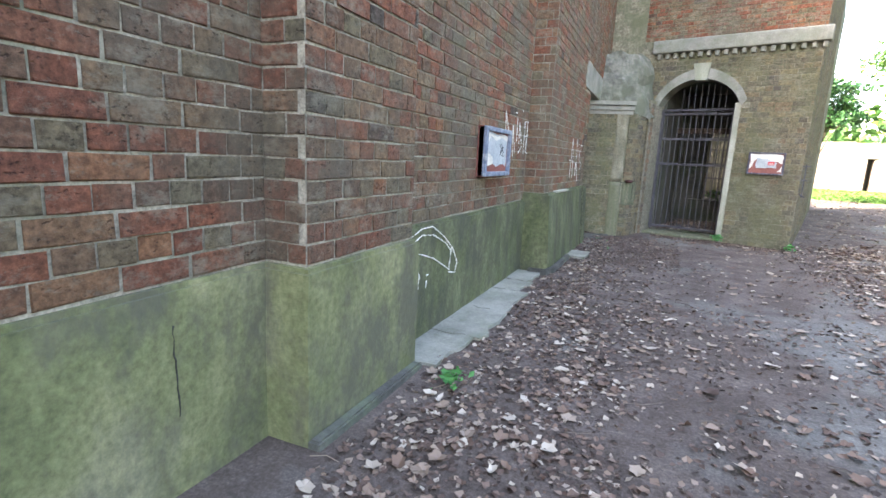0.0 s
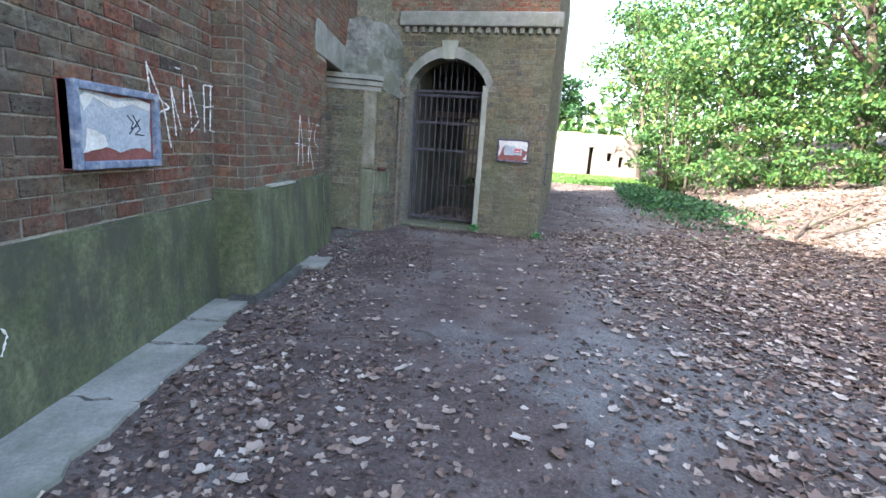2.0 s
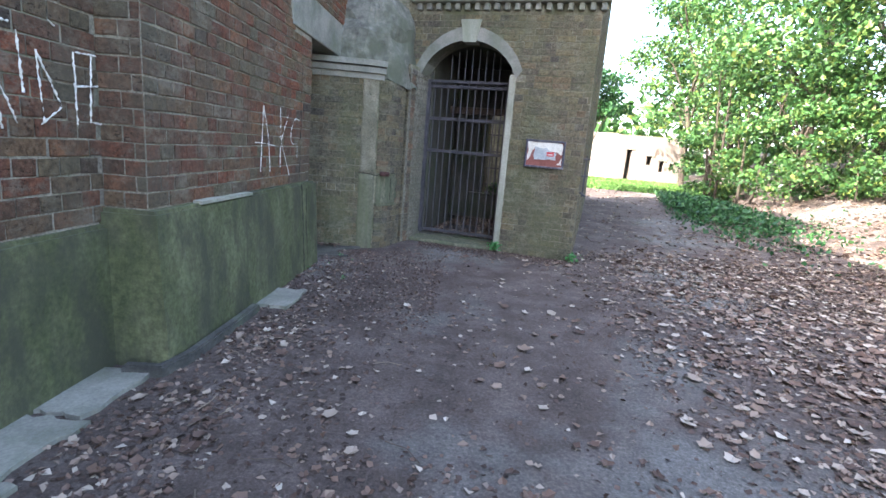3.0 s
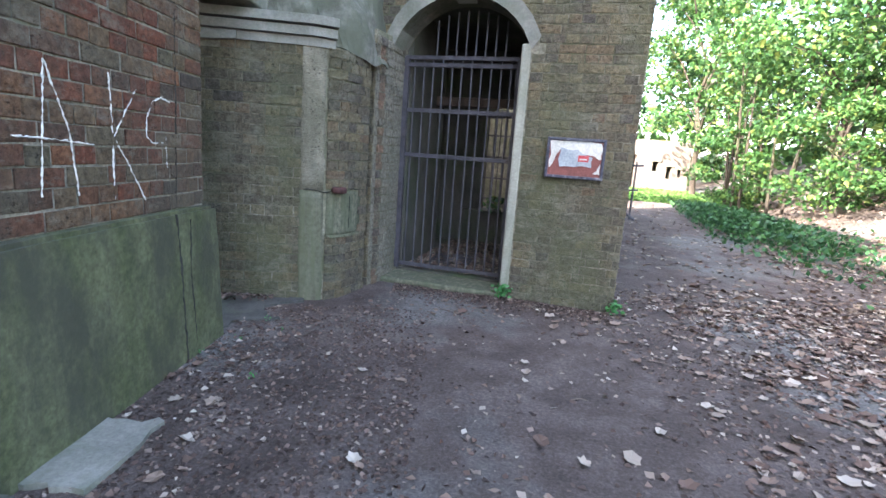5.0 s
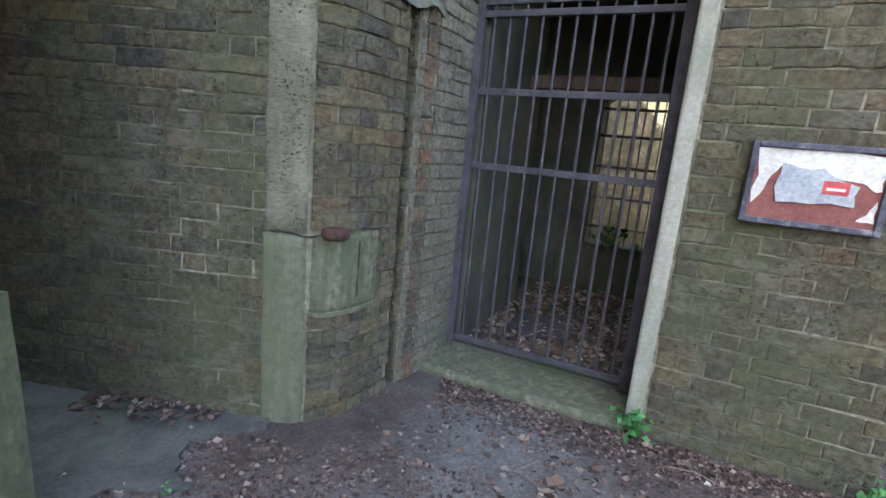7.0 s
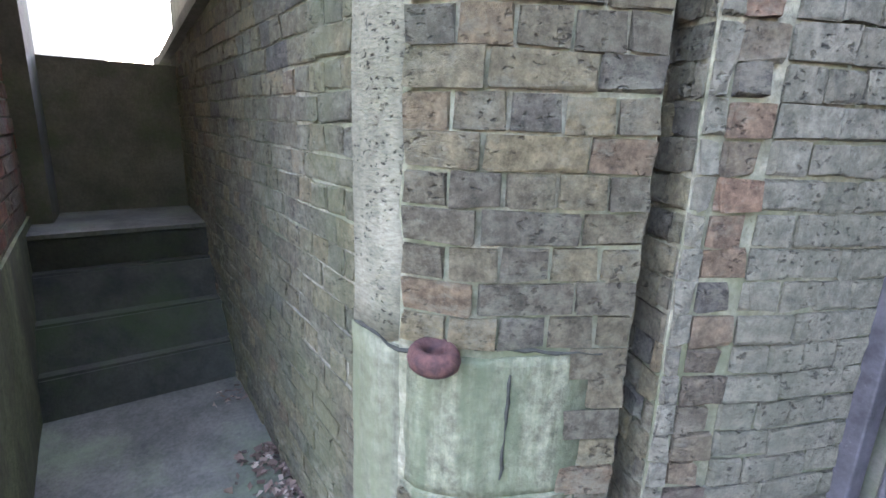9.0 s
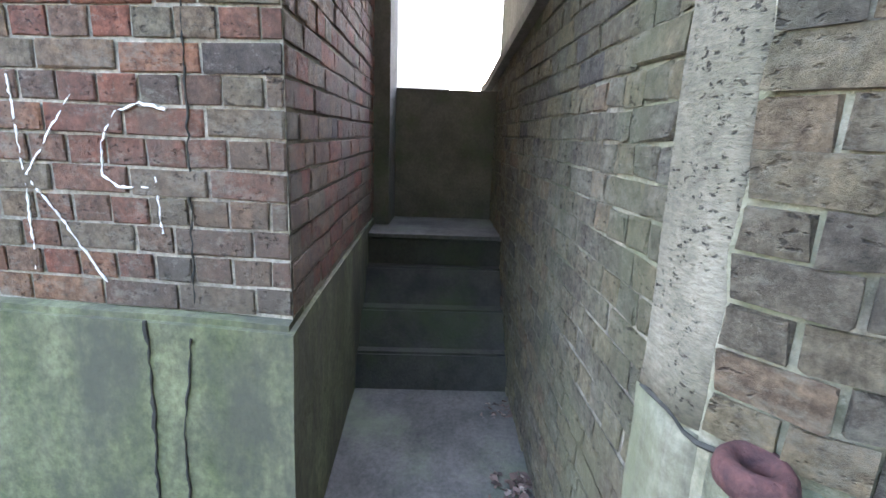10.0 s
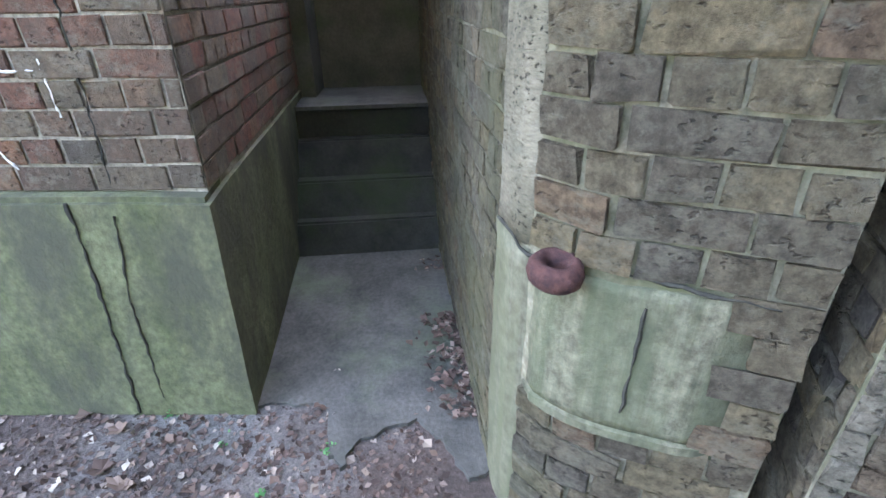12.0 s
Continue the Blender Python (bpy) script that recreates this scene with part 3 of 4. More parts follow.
# sloping coping on the flank
cp = bmesh.new()
ring = []
for k in range(9):
    p = fl0 * (1 - k / 8) + (B0 + AL * 0.6) * (k / 8)
    z = flank_top(p.x, p.y)
    n_ = side
    ring.append([cp.verts.new(p - n_ * 0.06 + Vector((0, 0, z - 0.02))), cp.verts.new(p + n_ * 0.4 + Vector((0, 0, z - 0.02))), cp.verts.new(p + n_ * 0.4 + Vector((0, 0, z + 0.07))), cp.verts.new(p - n_ * 0.06 + Vector((0, 0, z + 0.05)))])
for a, b in zip(ring, ring[1:]):
    for i in range(4):
        cp.faces.new((a[i], a[(i + 1) % 4], b[(i + 1) % 4], b[i]))
cp.faces.new(ring[0])
cp.faces.new(ring[-1])
bmesh.ops.recalc_face_normals(cp, faces=cp.faces)
part("coping", cp, cement, pier, "sloping cement coping")

up_poly = [fl0 + side * 0.12, B0 + AL * 0.9 + side * 0.12, B0 + AL * 0.9 + side * 0.4, fl0 + side * 0.4]
part("wall_flank_upper", prism_bm([xy(p) for p in up_poly], 1.6, 4.2), pale_cement, None, "pale upper wall above the alley coping", "structure", "wall")

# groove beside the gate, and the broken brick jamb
# The groove's back is blackened to carry the shade inside it.
groove = part("wall_groove", prism_bm([pf(SL0 - 0.02, 0.26), pf(SL1 + 0.03, 0.26), pf(SL1 + 0.03, 0.4), pf(SL0 - 0.02, 0.4)], -0.2, 2.7), shade_black, None, "mossy vertical groove in the gate jamb, blackened for its shade", "structure", "wall")
jl = [pf(SL1), pf(SLE), xy(gate_pt(-0.80, 0.45))]
jamb_core = inset_line(jl, M)
wall_j = part("wall_gate_jamb", prism_bm([pf(SL1, M), pf(SLE, M), xy(gate_pt(-0.80 - M, 0.5)), xy(gate_pt(-1.2, 0.5)), pf(SL1, 0.45)], -0.2, 2.75), mortar_grey, None, "broken brick jamb beside the gate", "structure", "wall")
lay_bricks(wall_j, [pf(SL1 + 0.06), pf(0.64)], 0.0, 2.7, jamb_brick, jamb_brick, rnd_seed=8, depth=0.02, course=0.093, blen=0.2, worn=0.012)
lay_bricks(wall_j, [pf(0.645), pf(SLE), xy(gate_pt(-0.80, 0.45))], 0.0, 2.7, limewashed, limewashed, rnd_seed=28, depth=0.016, course=0.093, blen=0.24, worn=0.008)
lay_bricks(wall_j, [pf(SL1 - 0.004, 0.24), pf(SL1 - 0.004)], 0.0, 2.7, stock_bricks, stock_bricks, rnd_seed=29, depth=0.014, course=0.093, blen=0.2, worn=0.012)
lay_bricks(wall_j, [pf(SL1), pf(SL1 + 0.058)], 0.0, 2.7, limewashed, limewashed, rnd_seed=30, depth=0.014, course=0.093, blen=0.13, worn=0.012)
upper = part("wall_pier_head", roughen(prism_bm([xy(B0 + AL * 0.5 + side * 0.1), corner[3], corner[6], pf(SL0), pf(SLE), xy(gate_pt(-0.86, 0.3)), (-1.4, 11.9), (-1.5, 11.2)], 2.4, 3.65), 5, 0.13, 3.2), head_cement, None, "broken rough cement haunch over the pier", "structure", "wall")
for v in upper.data.vertices:
    k_ = max(0.0, min(1.0, (v.co.z - 2.5) / 1.1))
    v.co += Vector((-0.10, 0.42, 0)) * k_

# ---- gate wall ----
UL, UR, UE = -0.80, 0.71, 1.83
SPRING, CROWN = 2.64, 3.17


def arch_z(u, grow=0.0):
    """Height of the segmental arch over the opening."""
    half, rise = (UR - UL) / 2, CROWN - SPRING
    r = (half * half + rise * rise) / (2 * rise)
    c = CROWN - r
    rr = r + grow
    x = u - (UL + UR) / 2
    return c + math.sqrt(max(rr * rr - x * x, 0.0))


def slab_from_outline(outline, y0, y1):
    bm = bmesh.new()
    a = [bm.verts.new((u, y0, z)) for u, z in outline]
    b = [bm.verts.new((u, y1, z)) for u, z in outline]
    n = len(outline)
    bm.faces.new(a)
    bm.faces.new(list(reversed(b)))
    for i in range(n):
        bm.faces.new((a[i], b[i], b[(i + 1) % n], a[(i + 1) % n]))
    bmesh.ops.recalc_face_normals(bm, faces=bm.faces)
    bmesh.ops.triangulate(bm, faces=[f for f in bm.faces if len(f.verts) > 4])
    return bm


arc = [(UL + (UR - UL) * k / 16, arch_z(UL + (UR - UL) * k / 16)) for k in range(17)]
outline = [(-2.6, 2.9), (-1.5, 2.7), (UL, 2.66)] + arc[1:-1] + [(UR, SPRING), (UR, -0.3), (UE, -0.3), (UE, HIGH), (-2.6, HIGH)]
bm = slab_from_outline(outline, M, 0.42)
bm.transform(GATE_M)
gate_wall = part("wall_gate", bm, mortar_grey, None, "grey-yellow stock brick gatehouse front with arched opening", "structure", "wall")


def gate_skip(s, z, l):
    u0, u1 = s - 1.2 - l / 2, s - 1.2 + l / 2
    mid = (u0 + u1) / 2
    if mid < UL - 0.1:
        return z < 2.75
    return mid < UR + 0.12 and z < arch_z(max(min(mid, UR), UL)) + 0.14


g0, g1 = gate_pt(-1.2), gate_pt(UE)
g2 = gate_pt(UE, 6.0)
lay_bricks(gate_wall, [xy(gate_pt(UR + 0.012)), xy(g1)], 0.0, 2.61, stock_brick, stock_bricks, near=lambda s, z: z < 2.5, rnd_seed=19, course=0.093, blen=0.265)
lay_bricks(gate_wall, [xy(g0), xy(g1)], 2.604, 3.58, stock_brick, stock_bricks, skip=gate_skip, rnd_seed=9, course=0.093, blen=0.265)
lay_bricks(gate_wall, [xy(g0), xy(g1)], 3.95, HIGH - 0.2, red_brick, red_bricks, rnd_seed=10)
# The side runs back 9 m, out of view, to widen the gatehouse's shade.
wall_ge = part("wall_gate_side", prism_bm([xy(gate_pt(UE - M, 0.41)), xy(gate_pt(UE - M, 9.0)), xy(gate_pt(UE - 0.4, 9.0)), xy(gate_pt(UE - 0.4, 0.41))], -0.3, HIGH), mortar_grey, None, "stock brick side of the gatehouse", "structure", "wall")
lay_bricks(wall_ge, [xy(g1), xy(g2)], 0.0, HIGH - 0.2, stock_brick, stock_bricks, rnd_seed=11)


def gpart(name, bm, mat, parent, label=""):
    bm.transform(GATE_M)
    return part(name, bm, mat, parent, label)


um = (UL + UR) / 2
# stone arch band, keystone, right jamb dressing
band = [(u, arch_z(u, 0.0)) for u, _ in arc] + [((u - um) * 1.12 + um, arch_z(u, 0.0) + 0.21 - 0.09 * abs((u - um) / 0.8)) for u, _ in reversed(arc)]
gpart("arch_band", slab_from_outline(band, -0.012, 0.4), cement, gate_wall, "pale rendered arch band")
gpart("keystone", slab_from_outline([(um - 0.10, 3.14), (um + 0.10, 3.14), (um + 0.16, 3.46), (um - 0.16, 3.46)], -0.03, 0.2), pale_cement, gate_wall, "pale stone keystone")
bm = box_bm((UR - 0.10, 0.0, -0.2), (UR + 0.005, 0.44, SPRING + 0.06), None, 0.02)
gpart("jamb_dressing", bm, pale_cement, gate_wall, "chipped pale cement jamb")
gpart("threshold", box_bm((UL - 0.05, -0.06, -0.2), (UR - 0.08, 0.5, 0.06), None, 0.03), patch_cement, gate_wall, "mossy cement threshold")
cornice = gpart("cornice", box_bm((-1.0, -0.13, 3.68), (UE + 0.1, 0.1, 3.93), None, 0.025), cement, gate_wall, "weathered stone cornice")
k_ = -0.9
while k_ < UE:
    gpart("dentil", box_bm((k_, -0.08, 3.58), (k_ + 0.075, 0.05, 3.68), None, 0.01), cement, gate_wall)
    k_ += 0.15

# ---- iron gate ----
gate = empty("iron_gate", "closed black iron bar gate under an arch", "gate", at=gate_pt((UL + UR) / 2, 0.36, 0.1))
GI = Matrix.Translation(-gate.location) @ GATE_M
GL, GR, GY = -0.79, 0.58, 0.36


def ipart(name, bm, label="", mat=None):
    bm.transform(GI)
    return part(name, bm, mat or iron, gate, label)


ipart("post", box_bm((GL, GY - 0.03, 0.1), (GL + 0.06, GY + 0.03, 2.62), None, 0.006))
ipart("post", box_bm((GR - 0.05, GY - 0.03, 0.1), (GR + 0.025, GY + 0.03, 2.62), None, 0.006), "flaking painted iron post")
for z_ in (2.53, 2.61):
    ipart("top_rail", box_bm((GL, GY - 0.025, z_ - 0.025), (GR, GY + 0.025, z_ + 0.02), None, 0.005))
for z_ in (0.16, 1.5, 2.02):
    ipart("cross_rail", box_bm((GL + 0.05, GY - 0.012, z_ - 0.025), (GR - 0.04, GY + 0.012, z_ + 0.022), None, 0.004))
for k in range(11):
    u = GL + 0.13 + k * 0.113
    bow = 0.006 * math.sin(k * 2.3)
    ipart("bar", tube_bm([(u, GY, 0.17), (u + bow, GY - 0.004, 1.3), (u, GY, 2.6)], 0.0105, 8))
    if 2 <= k <= 9:
        ipart("upper_bar", tube_bm([(u + 0.03, GY, 2.6), (u + 0.03, GY, arch_z(u) - 0.06)], 0.0105, 8))

# ---- room behind the gate ----
ROOM = 2.9
# Room surfaces take dark_cement so that indoor shade is in their colour.
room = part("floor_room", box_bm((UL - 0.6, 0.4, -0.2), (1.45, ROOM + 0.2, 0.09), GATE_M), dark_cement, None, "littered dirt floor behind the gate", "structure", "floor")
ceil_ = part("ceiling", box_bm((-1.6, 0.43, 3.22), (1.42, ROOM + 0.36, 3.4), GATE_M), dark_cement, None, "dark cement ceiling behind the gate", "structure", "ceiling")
# Added unseen roof; it stops at 3.4 so daylight reaches the yard.
roof_ = part("roof", box_bm((-1.6, 0.0, HIGH), (UE + 0.1, 3.4, HIGH + 0.2), GATE_M), cement, None, "unseen flat gatehouse roof added to hold off the sun", "structure", "roof")
part("wall_room_west", box_bm((-1.3, 0.44, -0.2), (-0.72, 1.9, 3.22), GATE_M), dark_cement, None, "stained cement wall behind the gate, darkened for the room's shade", "structure", "wall")
part("wall_room_west_far", box_bm((-1.6, 1.92, -0.2), (-1.3, ROOM, 3.22), GATE_M), dark_cement, None, "stained cement wall darkened for indoor shade", "structure", "wall")
# Added wall, out of view, that keeps direct sun off the yard.
part("wall_yard_sunblock", box_bm((-2.6, 3.3, -0.2), (-2.3, 6.18, 5.0), GATE_M), head_cement, None, "unseen yard wall added to block the sun", "structure", "wall")
# Duller cement than the pale wall, to dim what the opening shows.
part("wall_yard", box_bm((-2.6, 6.2, -0.2), (UE - 0.42, 6.5, 3.6), GATE_M), head_cement, None, "stained yard wall behind the gatehouse, toned down from pale", "structure", "wall")
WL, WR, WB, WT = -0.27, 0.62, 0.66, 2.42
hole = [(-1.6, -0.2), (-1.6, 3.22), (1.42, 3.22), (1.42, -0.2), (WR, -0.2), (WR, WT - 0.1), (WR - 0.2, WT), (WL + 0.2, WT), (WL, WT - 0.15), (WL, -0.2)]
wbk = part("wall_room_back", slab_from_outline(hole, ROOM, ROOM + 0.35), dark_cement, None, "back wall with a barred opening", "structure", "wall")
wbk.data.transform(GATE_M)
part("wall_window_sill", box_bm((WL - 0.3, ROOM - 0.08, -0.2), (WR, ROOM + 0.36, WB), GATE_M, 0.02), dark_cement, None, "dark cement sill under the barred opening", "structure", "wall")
grille = empty("window_grille", "rusty barred grille in the back opening", "grille", at=gate_pt(0.15, ROOM + 0.1, WB))
GG = Matrix.Translation(-grille.location) @ GATE_M
for k in range(9):
    u = WL + 0.04 + k * 0.1
    bm = tube_bm([(u, ROOM + 0.1, WB), (u, ROOM + 0.1, WT - 0.1)], 0.009, 6)
    bm.transform(GG)
    part("bar", bm, iron, grille)
for z_ in (0.85, 1.2, 1.55, 1.9, 2.2):
    bm = box_bm((WL, ROOM + 0.085, z_ - 0.015), (WR, ROOM + 0.115, z_ + 0.015))
    bm.transform(GG)
    part("cross_rail", bm, iron, grille)
part("ceiling_beam", box_bm((-0.72, 1.5, 2.2), (1.42, 1.62, 2.32), GATE_M, 0.01), wood_old, None, "old grey timber beam across the dark room", "", "beam")
bm = roughen(box_bm((-0.5, 0.9, 0.085), (0.05, 1.5, 0.12), GATE_M), 2, 0.02, 5)
part("metal_sheet", bm, iron, None, "bent black metal sheet on the littered floor", "", "sheet")
part("plank", box_bm((-0.2, 0.62, 0.088), (0.3, 0.74, 0.125), GATE_M @ Matrix.Rotation(radians(6), 4, "Z"), 0.01), wood_old, None, "rotten plank lying among leaves", "", "plank")

# hinge irons left on the gatehouse's corner
bracket = empty("iron_bracket", "dark rusty iron hinge bar on the gatehouse corner", "bracket", at=gate_pt(UE + 0.05, 0.1, 1.0))
BI = Matrix.Translation(-bracket.location) @ GATE_M
for nm, a_, b_e, r_ in (("bar", (UE + 0.05, 0.1, 1.0), (UE + 0.05, 0.1, 1.6), 0.011), ("arm", (UE - 0.02, 0.1, 1.55), (UE + 0.12, 0.1, 1.56), 0.012), ("arm", (UE - 0.02, 0.1, 1.3), (UE + 0.1, 0.1, 1.31), 0.012), ("arm", (UE - 0.02, 0.1, 1.08), (UE + 0.1, 0.1, 1.0), 0.014)):
    bm = tube_bm([a_, b_e], r_, 7)
    bm.transform(BI)
    part(nm, bm, iron, bracket)

# ---- notice boards ----
def poly_plate(pts, y0, y1):
    return slab_from_outline(pts, y0, y1)


def torn(pts, rng, n=4, amp=0.012):
    out = []
    for i, p in enumerate(pts):
        q = pts[(i + 1) % len(pts)]
        for k in range(n):
            f = k / n
            out.append((p[0] + (q[0] - p[0]) * f + rng.uniform(-amp, amp), p[1] + (q[1] - p[1]) * f + rng.uniform(-amp, amp)))
    return out


def notice_board(m, w, h, d, fr, fmat, label, kind):
    rng = random.Random(int(w * 1000))
    e = empty("notice_board", label, "notice board", at=m.translation)
    loc = Matrix.Translation(-m.translation) @ m

    def add(name, bm, mat, lab=""):
        bm.transform(loc)
        return part(name, bm, mat, e, lab)
    add("backing", box_bm((0, -d * 0.6, 0), (w, 0.02, h)), red_board)
    for lo, hi in (((-0.0, -d, 0), (fr, 0.0, h)), ((w - fr, -d, 0), (w, 0.0, h)), ((fr, -d, h - fr), (w - fr, 0.0, h)), ((fr, -d, 0), (w - fr, 0.0, fr))):
        add("frame_bar", box_bm(lo, hi, None, 0.006), fmat)
    a, b, c, t = fr, w - fr, fr, h - fr
    W, H = b - a, t - c
    y = -d * 0.6
    P = lambda x, z: (a + W * x, c + H * z)
    if kind == "map":
        add("paper_edge", poly_plate(torn([P(0.02, 0.98), P(0.98, 0.98), P(0.98, 0.5), P(0.85, 0.62), P(0.2, 0.75), P(0.12, 0.45), P(0.02, 0.2)], rng), y - 0.004, y - 0.001), paper, "peeling bleached paper")
        add("paper_corner", poly_plate(torn([P(0.86, 0.08), P(0.98, 0.08), P(0.98, 0.4), P(0.93, 0.2)], rng, 3, 0.008), y - 0.004, y - 0.001), paper)
        add("print", poly_plate(torn([P(0.2, 0.28), P(0.2, 0.8), P(0.55, 0.74), P(0.84, 0.55), P(0.8, 0.3)], rng), y - 0.008, y - 0.005), paper_blue, "faded blue print")
        add("sticker", poly_plate([P(0.56, 0.42), P(0.76, 0.42), P(0.76, 0.6), P(0.56, 0.6)], y - 0.011, y - 0.0085), sticker_red, "red and white sticker")
        add("sticker_text", poly_plate([P(0.59, 0.47), P(0.73, 0.47), P(0.73, 0.51), P(0.59, 0.51)], y - 0.013, y - 0.0112), paper)
    else:
        add("print", poly_plate(torn([P(0.04, 0.1), P(0.05, 0.97), P(0.97, 0.97), P(0.96, 0.12), P(0.8, 0.2), P(0.5, 0.14), P(0.25, 0.22)], rng), y - 0.004, y - 0.001), paper_blue, "faded print")
        add("paper_edge", poly_plate(torn([P(0.04, 0.85), P(0.1, 0.97), P(0.5, 0.9), P(0.8, 0.97), P(0.97, 0.95), P(0.95, 0.8), P(0.7, 0.88), P(0.45, 0.78), P(0.2, 0.9), P(0.08, 0.7)], rng, 3, 0.006), y - 0.008, y - 0.005), paper, "peeling white paper edge")
        add("paper_corner", poly_plate(torn([P(0.05, 0.12), P(0.35, 0.2), P(0.3, 0.4), P(0.12, 0.45)], rng, 3, 0.01), y - 0.008, y - 0.005), paper)
        tag = bmesh.new()
        for s in ([(0.62, 0.7), (0.7, 0.6), (0.66, 0.5), (0.78, 0.56)], [(0.7, 0.72), (0.8, 0.5), (0.72, 0.42), (0.85, 0.4)], [(0.64, 0.42), (0.8, 0.66)]):
            tube_bm([(P(*q)[0], y - 0.006, P(*q)[1]) for q in s], 0.004, 5, tag)
        add("marker_scrawl", tag, ink, "black marker scrawl")
    return e


notice_board(GATE_M @ Matrix.Translation((0.975, -0.012, 1.375)), 0.585, 0.41, 0.05, 0.03, frame_paint, "black-framed notice board with peeling print and red sticker", "map")
WEST_M = Matrix.Translation((XB + 0.012, 4.69, 1.27)) @ Matrix.Rotation(radians(90), 4, "Z")
notice_board(WEST_M, 0.80, 0.48, 0.09, 0.045, frame_blue, "weathered blue-framed notice case with torn faded print", "case")

# ---- paving beside the west wall ----
def slab_piece(name, poly, z0, z1, mat, parent, rng, amp=0.02):
    pts = []
    for i, p in enumerate(poly):
        q = poly[(i + 1) % len(poly)]
        for k in range(5):
            f = k / 5
            pts.append((p[0] + (q[0] - p[0]) * f + rng.uniform(-amp, amp) * (k > 0), p[1] + (q[1] - p[1]) * f + rng.uniform(-amp, amp) * (k > 0)))
    bm = prism_bm(pts, z0, z1)
    return part(name, bm, mat, parent)


rng = random.Random(21)
strip = tagged(new("pavement_strip"), "cracked pale concrete strip along the wall foot", "pavement", "", "structure")
for y0, y1, w in ((3.1, 3.72, 0.38), (3.74, 4.5, 0.42), (4.52, 5.3, 0.40), (5.33, 5.8, 0.34), (5.82, 6.35, 0.3), (7.75, 8.3, 0.3)):
    x0 = XB + 0.03 if y0 < 6.5 else X2 + 0.1
    slab_piece("slab", [(x0, y0), (x0 + w + rng.uniform(-0.03, 0.03), y0), (x0 + w + rng.uniform(-0.04, 0.04), y1), (x0, y1)], -0.1, 0.022 + rng.uniform(0, 0.01), cement, strip, rng, 0.03)


def kerb(points, w, z1, label):
    """A low worn kerb along a plan line."""
    lo = inset_line(points, -w)
    bm = prism_bm(list(lo) + list(reversed(points)), -0.1, z1)
    bmesh.ops.bevel(bm, geom=[e for e in bm.edges if all(v.co.z > z1 - 0.005 for v in e.verts)], offset=0.012, segments=2, affect="EDGES")
    return part("kerb", bm, slab_cement, None, label, "structure", "kerb")


kerb([(X1 + 0.045, YA - 0.05), (X1 + 0.045, 2.5), (X1 + 0.045, Y1)], 0.07, 0.05, "low worn cement kerb at the pilaster foot")
kerb([(X2 - 0.1, YB - 0.12), (X2 + 0.1, YB - 0.1), (X2 + 0.14, YB + 0.1), (X2 + 0.145, YB + 0.6), (X2 + 0.14, YB + 1.15)], 0.07, 0.07, "curved worn kerb round the corner block")
apron = tagged(new("pavement_apron"), "broken edge of the alley's concrete floor", "pavement", "", "structure")
slab_piece("slab", [(-1.13, 9.5), (-1.17, 9.66), (-1.16, 9.88), (-0.9, 9.955), (-0.82, 10.02), (-0.97, 10.08), (-1.08, 10.31), (-0.93, 10.46), (-0.9, 10.6), (-1.5, 10.53), (-1.5, 9.5)], -0.1, 0.02, slab_cement, apron, rng, 0.015)
slab_piece("slab", [(-0.98, 10.42), (-0.77, 10.53), (-0.81, 10.61), (-0.93, 10.6)], -0.1, 0.028, slab_cement, apron, rng, 0.01)


# ---- chalk, cracks, iron eye ----
def strokes_bm(strokes, x, r, rng):
    bm = bmesh.new()
    for s in strokes:
        pts = []
        for a, b in zip(s, s[1:]):
            n = max(2, int(math.dist(a, b) / 0.014))
            for k in range(n):
                pts.append((x + rng.uniform(-0.001, 0.001), a[0] + (b[0] - a[0]) * k / n + rng.uniform(-0.003, 0.003), a[1] + (b[1] - a[1]) * k / n + rng.uniform(-0.003, 0.003)))
        pts.append((x, *s[-1]))
        tube_bm(pts, [r * (rng.uniform(0.1, 0.45) if rng.random() < 0.35 else rng.uniform(0.6, 1.1)) for _ in pts], 5, bm)
    return bm


AKG = [[(8.19, 1.81), (8.16, 1.51), (8.13, 1.2)], [(8.19, 1.81), (8.31, 1.51), (8.35, 1.19)], [(8.0, 1.47), (8.22, 1.46), (8.47, 1.44)], [(8.6, 1.82), (8.61, 1.47), (8.6, 1.14)],
       [(8.82, 1.76), (8.72, 1.63), (8.62, 1.49)], [(8.63, 1.47), (8.74, 1.32), (8.87, 1.12)], [(9.15, 1.72), (9.06, 1.74), (8.97, 1.71), (8.91, 1.61), (8.9, 1.5), (8.96, 1.46), (9.09, 1.47)], [(9.09, 1.5), (9.1, 1.31)]]
part("chalk_letters", strokes_bm(AKG, X2 + 0.008, 0.006, rng), chalk, None, "white chalked letters AKG on red brick", "", "graffiti")
SCRAWL = [[(5.51, 1.96), (5.55, 1.7), (5.5, 1.58)], [(5.51, 1.96), (5.7, 1.68), (5.78, 1.39)], [(5.47, 1.58), (5.78, 1.68), (5.62, 1.75)], [(5.81, 1.83), (5.86, 1.48)], [(5.81, 1.83), (5.94, 1.51)],
          [(5.98, 1.95), (5.99, 1.66)], [(6.08, 1.88), (6.1, 1.52)], [(6.08, 1.88), (6.22, 1.61), (6.08, 1.51)]]
SCRAWL2 = [[(6.32, 1.91), (6.32, 1.52)], [(6.32, 1.91), (6.55, 1.92)], [(6.33, 1.73), (6.52, 1.75)], [(6.45, 1.92), (6.42, 1.54), (6.5, 1.53)], [(5.88, 1.98), (5.94, 1.98)], [(6.17, 2.04), (6.21, 2.02)]]
